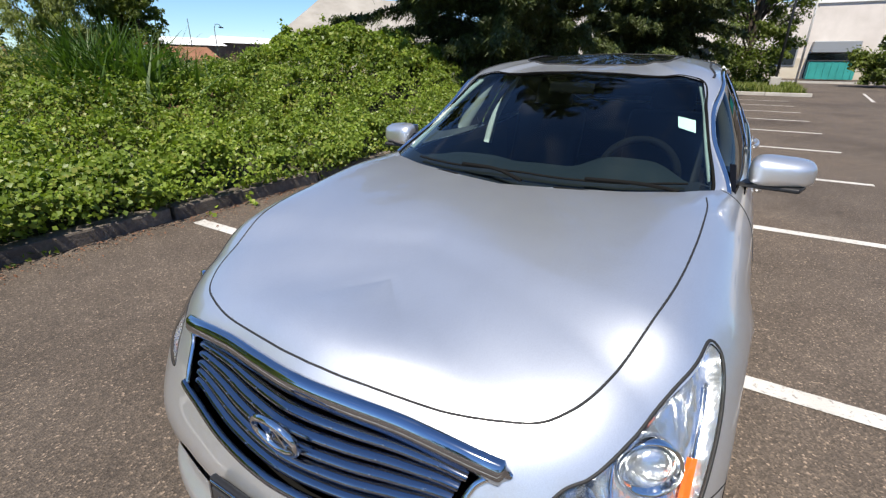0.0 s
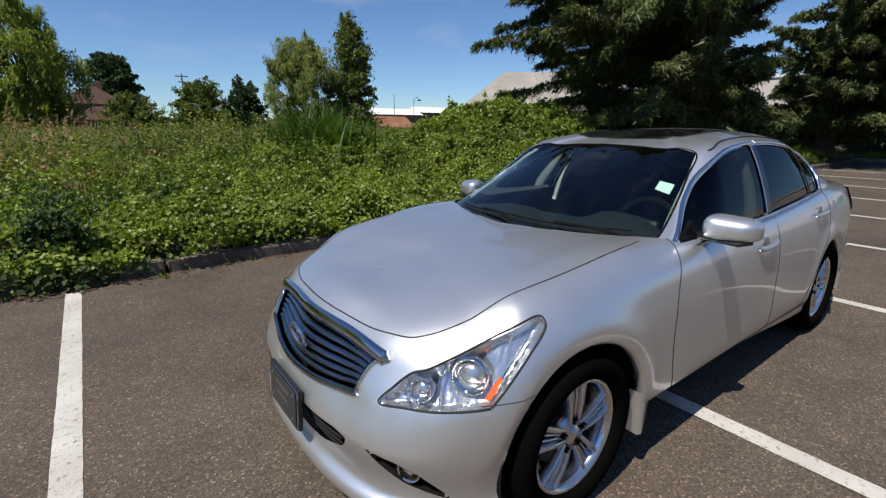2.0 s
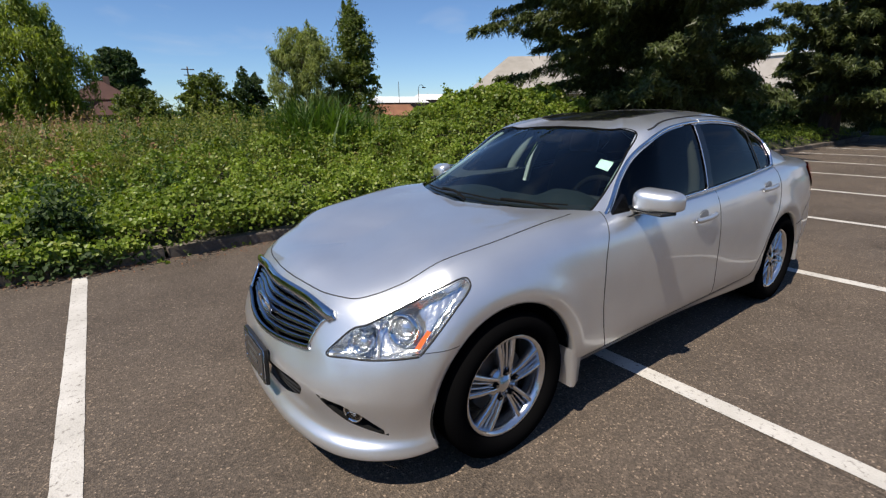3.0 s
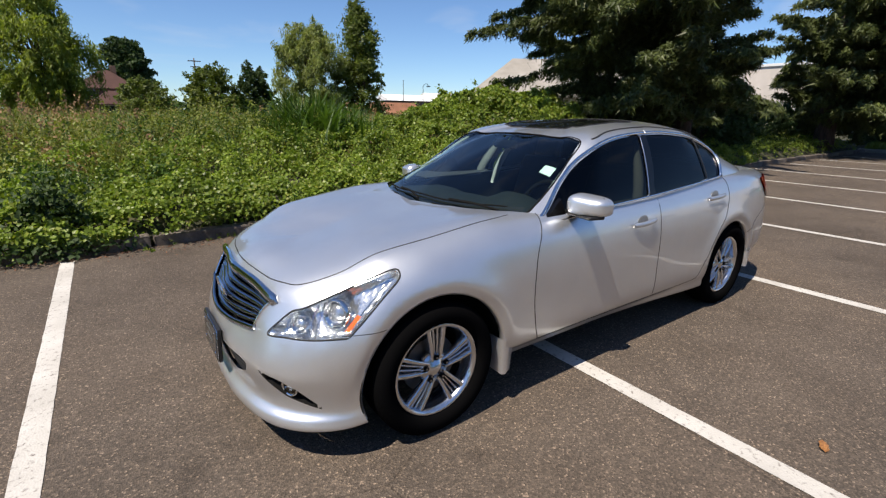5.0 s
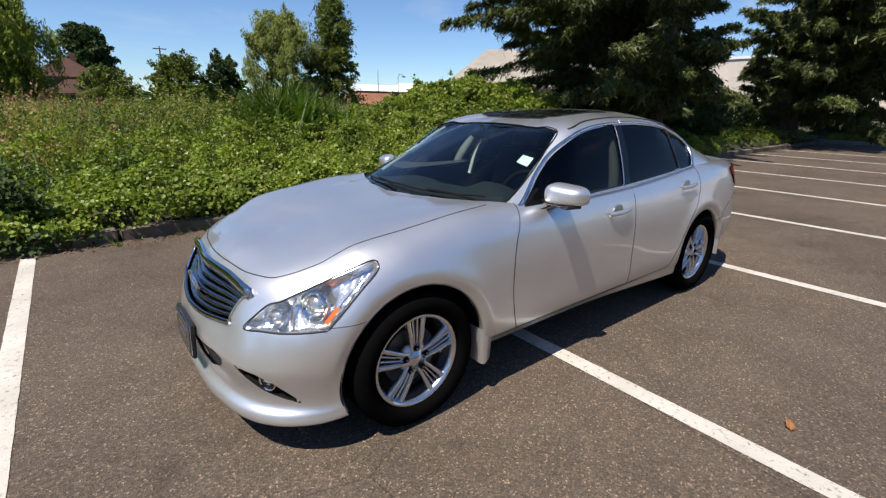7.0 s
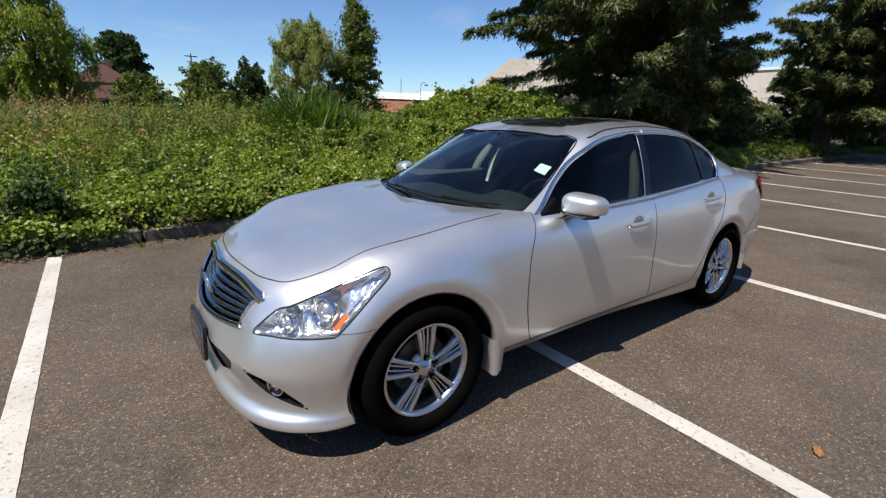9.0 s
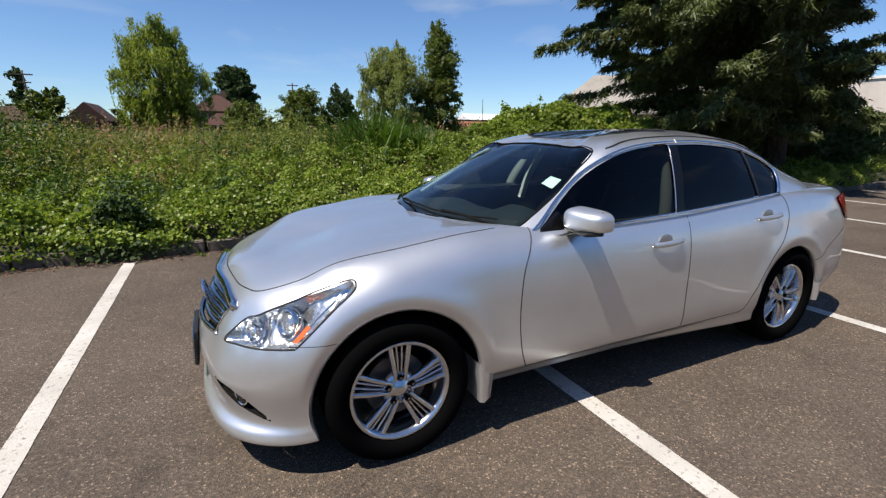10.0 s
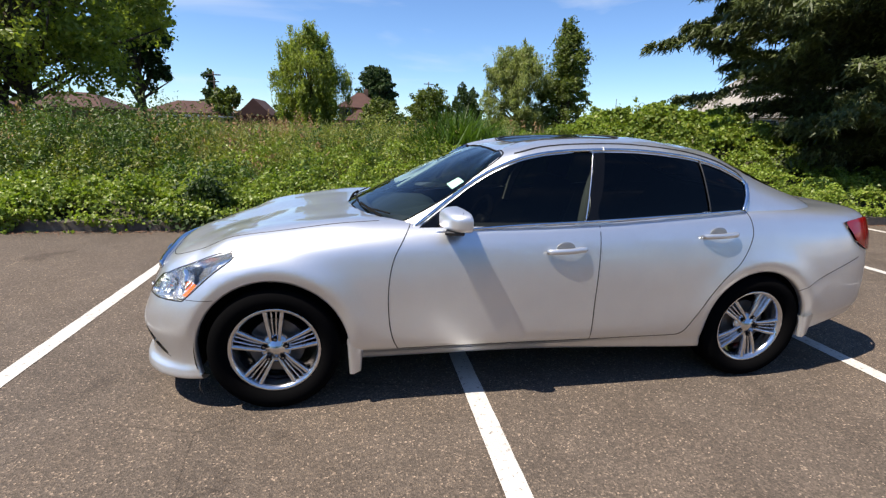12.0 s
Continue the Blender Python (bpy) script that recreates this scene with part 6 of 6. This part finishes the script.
    rows = [[bm.verts.new((x, y, z)) for y in (-0.52, -0.25, 0, 0.25, 0.52)] for x, z in ((1.30, 1.345), (1.6, 1.385), (2.2, 1.40), (2.6, 1.375))]
    for a, b in zip(rows, rows[1:]):
        for k in range(4):
            bm.faces.new((a[k], a[k + 1], b[k + 1], b[k]))
    part("headliner", bm, HEADLINER, car, smooth=True)
    bm = box(bmesh.new(), (0.03, 0.22, 0.055), pose(1.16, 0, 1.300, 0, 10), 0.015, 3)
    part("rear_view_mirror", bm, LINER, car, angle=50)


def screen_fittings(car, cab, body):
    pts = cab.on([(0.955, -0.598), (1.025, -0.582), (1.005, -0.515), (0.935, -0.53)], TOP, -0.012)
    bm = bmesh.new()
    vs = [bm.verts.new(p) for p in pts]
    bm.faces.new(vs)
    r = bmesh.ops.extrude_face_region(bm, geom=bm.faces[:])
    bmesh.ops.translate(bm, vec=(0.001, 0, -0.001), verts=[g for g in r["geom"] if isinstance(g, bmesh.types.BMVert)])
    part("sticker", bm, STICKER, car, "pale green paper sticker inside the windscreen")
    # Cowl panel, then two wipers at rest
    bm = bmesh.new()
    prev = None
    for y in np.linspace(-0.66, 0.66, 41):
        a = abs(y)
        x0 = float(pchip([(0, 0.385), (0.2, 0.40), (0.42, 0.455), (0.6, 0.555), (0.67, 0.62)])(a))
        row = [bm.verts.new((x0 - 0.045, y, 0.955)), bm.verts.new((x0 + 0.01, y, 0.965)), bm.verts.new((x0 + 0.10, y, 1.01))]
        if prev:
            for k in range(2):
                bm.faces.new((prev[k], row[k], row[k + 1], prev[k + 1]))
        prev = row
    part("cowl_panel", bm, BLACK, car, "black plastic cowl below the windscreen", smooth=True)
    for y0, y1 in ((-0.62, -0.02), (-0.10, 0.46)):
        ys = np.linspace(y0, y1, 14)
        pts = []
        for y in ys:
            a = abs(y)
            x0 = float(pchip([(0, 0.385), (0.2, 0.40), (0.42, 0.455), (0.6, 0.555), (0.67, 0.62)])(a))
            h = cab.on([(x0 + 0.040, -a)], TOP, 0.010)
            if h:
                pts.append(Vector((h[0].x, y, h[0].z)))
        w = part("wiper", tube(bmesh.new(), pts, 0.005, 6, flat=0.8), LINER, car, smooth=True)
        arm = [pts[0] + Vector((-0.045, 0.02, -0.02)), pts[3] + Vector((-0.02, 0, 0.004)), pts[7] + Vector((0, 0, 0.008))]
        part("wiper_arm", tube(bmesh.new(), [Vector(p) for p in catmull(arm, 5)], 0.007, 6), LINER, w, smooth=True)


def underside(car):
    bm = box(bmesh.new(), (3.2, 1.15, 0.10), pose(1.4, 0, 0.26), 0.03)
    part("underbody", bm, LINER, car)
    bm = box(bmesh.new(), (0.30, 1.1, 0.25), pose(-0.50, 0, 0.33), 0.03)
    part("underbody", bm, LINER, car)
    part("underbody", box(bmesh.new(), (0.40, 1.1, 0.25), pose(3.55, 0, 0.38), 0.03), LINER, car)


def build_car():
    car = thing("car", "silver four-door saloon with smoked grille, parked across the bays", "car")
    body = car_shell(car)
    arch_lips(car, body)
    cab = cabin(car)
    wheels(car)
    grille(car, body)
    headlamps(car, body)
    lower_front(car, body)
    for s in (1, -1):
        door_mirror(car, s)
        door_handle(car, body, 1.555, 0.858, s, 3, s == 1)
        door_handle(car, body, 2.510, 0.928, s, 3, False)
        mud_flap(car, 0.375, s, -0.01, 0.40, 0.195)
        mud_flap(car, 3.19, s, -0.01, 0.40, 0.262)
    cabin_inside(car)
    screen_fittings(car, cab, body)
    underside(car)
    car.location = (0, 0.015, 0)


build_car()

# ---------------------------------------------------------------- buildings and poles
SIDING = wall_material("beige_siding", (0.42, 0.37, 0.29), (0.54, 0.48, 0.38))
STUCCO = wall_material("white_stucco", (0.52, 0.47, 0.42), (0.64, 0.58, 0.53))
BROWNWALL = wall_material("brown_wall", (0.11, 0.058, 0.038), (0.18, 0.105, 0.072))
REDWALL = wall_material("red_barn_wall", (0.10, 0.028, 0.022), (0.17, 0.05, 0.04))
SHINGLE = wall_material("grey_shingle", (0.25, 0.23, 0.20), (0.35, 0.325, 0.29))
REDTILE = wall_material("red_brown_roof", (0.044, 0.017, 0.012), (0.075, 0.031, 0.022))
GREYMETAL = Mat("grey_metal", (0.30, 0.31, 0.32), 0.5, 0.4).m
WHITEPAINT = wall_material("white_paint", (0.66, 0.66, 0.65), (0.80, 0.80, 0.79))
BLUEGREY = wall_material("blue_grey_wall", (0.16, 0.20, 0.24), (0.24, 0.29, 0.33))
RUST = wall_material("rusty_roof", (0.20, 0.085, 0.045), (0.30, 0.14, 0.075))
DARKPANE = Mat("dark_pane", (0.02, 0.025, 0.03), 0.1).m
TEAL = wall_material("teal_steel", (0.02, 0.22, 0.20), (0.03, 0.30, 0.27))
POLE_DARK = Mat("dark_pole", (0.03, 0.032, 0.034), 0.5, 0.3).m
POLE_PALE = Mat("pale_pole", (0.62, 0.61, 0.58), 0.5).m
WOODPOLE = bark_material("pole_wood", (0.06, 0.045, 0.035), (0.13, 0.10, 0.08))


def house(label, x0, x1, y0, y1, wall_h, ridge_h, wall, roof, hip=1.0, windows=(), along="x", base=0.2, over=0.5, category="house", chimney=None):
    """Walls, a pitched or hipped roof with thick eaves, and windows on the front (low y) side."""
    root = thing("house", label, category, ((x0 + x1) / 2, (y0 + y1) / 2, base))
    cx, cy = (x1 - x0) / 2, (y1 - y0) / 2
    bm = box(bmesh.new(), (2 * cx, 2 * cy, wall_h), pose(0, 0, wall_h / 2))
    if hip == 0:
        # Gable ends filled up to the ridge
        for s in (-1, 1):
            if along == "x":
                tri = [(s * cx, -cy, wall_h), (s * cx, cy, wall_h), (s * cx, 0, ridge_h)]
            else:
                tri = [(-cx, s * cy, wall_h), (cx, s * cy, wall_h), (0, s * cy, ridge_h)]
            bm.faces.new([bm.verts.new(p) for p in tri])
    part("wall", bm, wall, root)
    bm = bmesh.new()
    ex, ey = cx + over, cy + over
    drop = over * (ridge_h - wall_h) / max(min(cx, cy), 0.1)
    z = wall_h - drop * 0.5
    if along == "x":
        r = [(-(ex - hip * ey), 0), (ex - hip * ey, 0)]
    else:
        r = [(0, -(ey - hip * ex)), (0, ey - hip * ex)]
    low = [bm.verts.new((a * ex, b * ey, z)) for a, b in ((-1, -1), (1, -1), (1, 1), (-1, 1))]
    under = [bm.verts.new((a * ex, b * ey, z - 0.18)) for a, b in ((-1, -1), (1, -1), (1, 1), (-1, 1))]
    ra, rb = (bm.verts.new((*p, ridge_h)) for p in r)
    if along == "x":
        for f in ((low[0], low[1], rb, ra), (low[2], low[3], ra, rb), (low[3], low[0], ra), (low[1], low[2], rb)):
            bm.faces.new(f)
    else:
        for f in ((low[0], low[1], ra), (low[1], low[2], rb, ra), (low[2], low[3], rb), (low[3], low[0], ra, rb)):
            bm.faces.new(f)
    for i in range(4):
        bm.faces.new((low[i], low[(i + 1) % 4], under[(i + 1) % 4], under[i]))
    bm.faces.new(under)
    rf = part("roof", bm, roof, root)
    for wx, wz, ww, wh in windows:
        w = part("window", box(bmesh.new(), (ww + 0.16, 0.10, wh + 0.16), pose(wx, -cy - 0.03, wz), 0.02), WHITEPAINT, root)
        part("pane", box(bmesh.new(), (ww, 0.04, wh), pose(wx, -cy - 0.085, wz)), DARKPANE, w)
    if chimney:
        part("chimney", box(bmesh.new(), (0.8, 0.8, 1.6), pose(chimney[0], chimney[1], ridge_h - 0.1), 0.03), BROWNWALL, rf)
    return root


beige = house("beige house with a broad pale grey hip roof", 26.9, 43.9, 24.3, 34.3, 3.0, 6.3, SIDING, SHINGLE, 0.8, ((-7.0, 1.9, 0.9, 1.1), (-3.5, 1.9, 1.4, 1.2), (3, 1.9, 1.4, 1.2)))
beige.rotation_euler = (0, 0, radians(-35))
house("two-storey brown house with a red-brown hip roof", -3.2, 4.8, 90, 99, 4.6, 7.4, BROWNWALL, REDTILE, 0.8, ((-2.3, 3.4, 1.1, 1.3), (1.4, 3.4, 1.1, 1.3)), chimney=(1.2, 0))
house("low brown annexe with a red-brown roof", -1.5, 6.5, 84, 90, 2.2, 4.0, BROWNWALL, REDTILE, 0.7, ((-2, 1.3, 1.2, 1.0),))
house("dark red barn with a gable roof", -16.2, -12.4, 70, 78, 2.5, 4.5, REDWALL, REDTILE, 0.0, (), "y")
house("low brown house with a brown pitched roof", -31, -20.5, 76, 85, 2.4, 4.2, BROWNWALL, REDTILE, 0.7, ((-3, 1.4, 1.4, 1.1), (2, 1.4, 1.4, 1.1)))
house("brown house half hidden by trees", -46, -34, 70, 80, 2.6, 4.6, BROWNWALL, REDTILE, 0.7, ((-3, 1.5, 1.4, 1.1),))
house("small grey-blue shed with a rusty roof", 27.2, 32.7, 50, 54, 1.3, 2.5, BLUEGREY, RUST, 0.0)


def long_sheds():
    for x0, x1, y, h in ((62, 76, 110, 5.2), (77, 94, 112, 6.0), (95, 116, 108, 6.6)):
        root = thing("long_shed", "long low brown shed with a pale roof far off", "shed", ((x0 + x1) / 2, y + 4, 0.2))
        part("wall", box(bmesh.new(), (x1 - x0, 8, h - 0.8), pose(0, 0, (h - 0.8) / 2)), BROWNWALL, root)
        bm = bmesh.new()
        c = (x1 - x0) / 2 + 0.3
        a = [bm.verts.new(p) for p in ((-c, -4.4, h - 0.9), (c, -4.4, h - 0.9), (c, 0, h + 0.8), (-c, 0, h + 0.8), (c, 4.4, h - 0.9), (-c, 4.4, h - 0.9))]
        bm.faces.new((a[0], a[1], a[2], a[3])), bm.faces.new((a[3], a[2], a[4], a[5]))
        bm.faces.new((a[0], a[3], a[5])), bm.faces.new((a[1], a[4], a[2]))
        part("roof", bm, WHITEPAINT, root)


def carport():
    root = thing("carport", "flat grey carport roof on thin posts", "carport", (-21, 66, 0.2))
    part("roof", box(bmesh.new(), (8.4, 4, 0.22), pose(0, 0, 1.75), 0.03), GREYMETAL, root)
    for x in (-4, -1.3, 1.3, 4):
        part("post", box(bmesh.new(), (0.12, 0.12, 1.65), pose(x, -1.8, 0.82)), POLE_DARK, root)


def warehouse():
    root = thing("warehouse", "long white warehouse with a flat parapet roof", "warehouse", (60, -6, 0))
    part("wall", box(bmesh.new(), (30, 72, 6.8), pose(15, 0, 3.4)), STUCCO, root)
    part("parapet", box(bmesh.new(), (30.3, 72.3, 0.28), pose(15, 0, 6.9), 0.02), WHITEPAINT, root)
    part("base_band", box(bmesh.new(), (0.08, 72, 1.9), pose(-0.04, 0, 0.95)), SIDING, root)
    for y in (2.6, 10.2, 18, 26, -20, -28):
        w = part("window", box(bmesh.new(), (0.16, 2.2, 1.9), pose(-0.07, y, 2.1), 0.02), GREYMETAL, root)
        part("pane", box(bmesh.new(), (0.06, 1.9, 1.6), pose(-0.17, y, 2.1)), DARKPANE, w)
    part("awning", box(bmesh.new(), (1.6, 3.6, 1.0), pose(-0.8, -1.3, 2.9), 0.05), GREYMETAL, root, "grey box awning over a bay")
    d = part("dock_door", box(bmesh.new(), (0.10, 3.8, 2.3), pose(-0.06, -1.3, 1.2)), DARKPANE, root)
    for z in (1.2, 3.8):
        part("vent", box(bmesh.new(), (0.1, 0.5, 0.3), pose(-0.06, -5.2, z + 2.0)), GREYMETAL, root)
    skip = thing("container", "teal steel waste container by the warehouse", "container", (55.2, -6.9, 0))
    part("body", box(bmesh.new(), (1.9, 3.4, 1.5), pose(0, 0, 0.85), 0.04), TEAL, skip)
    for y in np.linspace(-1.5, 1.5, 7):
        part("rib", box(bmesh.new(), (0.08, 0.09, 1.4), pose(-0.98, y, 0.85)), TEAL, skip)
    part("lid", box(bmesh.new(), (2.0, 3.45, 0.10), pose(0, 0, 1.65), 0.02), POLE_DARK, skip)


def lamp_pole(x, y, h, mat, label, arm=0.0, base=False, r=0.07):
    root = thing("lamp_post", label, "lamp post", (x, y, 0.1))
    part("pole", rod(bmesh.new(), r, r * 0.7, h, pose(0, 0, h / 2), 12), mat, root, smooth=True)
    if base:
        part("footing", box(bmesh.new(), (0.5, 0.5, 0.7), pose(0, 0, 0.3), 0.06), KERB_PALE, root)
    if arm:
        pts = [(0, 0, h - 0.1), (arm * 0.25, 0, h + 0.35), (arm * 0.7, 0, h + 0.4), (arm, 0, h + 0.15)]
        part("arm", tube(bmesh.new(), [Vector(p) for p in catmull(pts, 5)], r * 0.6, 6), mat, root, smooth=True)
        part("lantern", box(bmesh.new(), (0.55, 0.3, 0.16), pose(arm, 0, h + 0.05), 0.05), mat, root)


def utility_pole(x, y, h):
    root = thing("utility_pole", "wooden utility pole with cross arms", "utility pole", (x, y, 0.2))
    part("pole", rod(bmesh.new(), 0.20, 0.13, h, pose(0, 0, h / 2), 10), WOODPOLE, root, smooth=True)
    for z, w in ((h - 0.6, 2.6), (h - 1.8, 1.8)):
        part("cross_arm", box(bmesh.new(), (w, 0.18, 0.2), pose(0, -0.15, z)), WOODPOLE, root)


long_sheds()
carport()
warehouse()
lamp_pole(31.0, -2.05, 8.0, POLE_DARK, "dark lamp post on a pale concrete footing", 0.0, True)
lamp_pole(40.0, -3.6, 9.0, POLE_PALE, "pale flag pole beyond the island", 0.0)
lamp_pole(36.4, 60, 6.0, POLE_DARK, "thin dark lamp post far behind the field", 0.0, r=0.055)
lamp_pole(39.9, 60, 5.2, POLE_DARK, "street lamp with a curved arm behind the field", 1.0, r=0.06)
utility_pole(18.2, 120, 12.4)
utility_pole(-26.5, 96, 10.2)
slab("road_kerb", 46.0, 46.3, -30, 30, 0.0, 0.16, KERB_PALE, "pale kerb of the road before the warehouse", "kerb")
fallen = bmesh.new()
ribs = []
for i in range(9):
    u = i / 8
    w = 0.033 * math.sin(math.pi * u ** 0.8) ** 1.4 * (1 + 0.25 * math.sin(11 * u)) + 0.0012
    arch_z = 0.010 + 0.022 * math.sin(math.pi * u) ** 0.7 + 0.012 * u * u
    x = -0.062 + 0.124 * u
    ribs.append([fallen.verts.new(p) for p in ((x, -w, arch_z - 0.4 * w), (x, -w * 0.5, arch_z + 0.006 * math.sin(7 * u)), (x, 0, arch_z - 0.004), (x, w * 0.5, arch_z + 0.004), (x + 0.004, w * 0.9, arch_z - 0.25 * w))])
for a, b in zip(ribs, ribs[1:]):
    for k in range(4):
        fallen.faces.new((a[k], b[k], b[k + 1], a[k + 1]))
leaf = tagged(part("fallen_leaf", fallen, DEADLEAF, smooth=False), "curled brown dead leaf lying on the asphalt", "leaf")
leaf.matrix_world = pose(1.42, -1.975, 0.001, 0, 0, 25) @ Matrix.Scale(0.68, 4)


def litter():
    """Dry leaf bits along the foot of the kerb."""
    rng = np.random.default_rng(90)
    k = 5000
    x = rng.uniform(-12, 14, k)
    y = 3.585 - np.abs(rng.normal(0, 0.13, k)) * (1 + 0.8 * wobble(x, x * 0, 2.0, 3))
    P = np.stack([x, y, np.full(k, 0.012)], 1)
    scatter_mesh("leaf_litter", leaf_cloud(P, np.tile([0, 0, 1.0], (k, 1)), 0.022, rng, 0.6, 0.35, 0.1), LEAF_F, LITTER, "dry reddish leaf litter at the kerb's foot", "leaf litter")


litter()
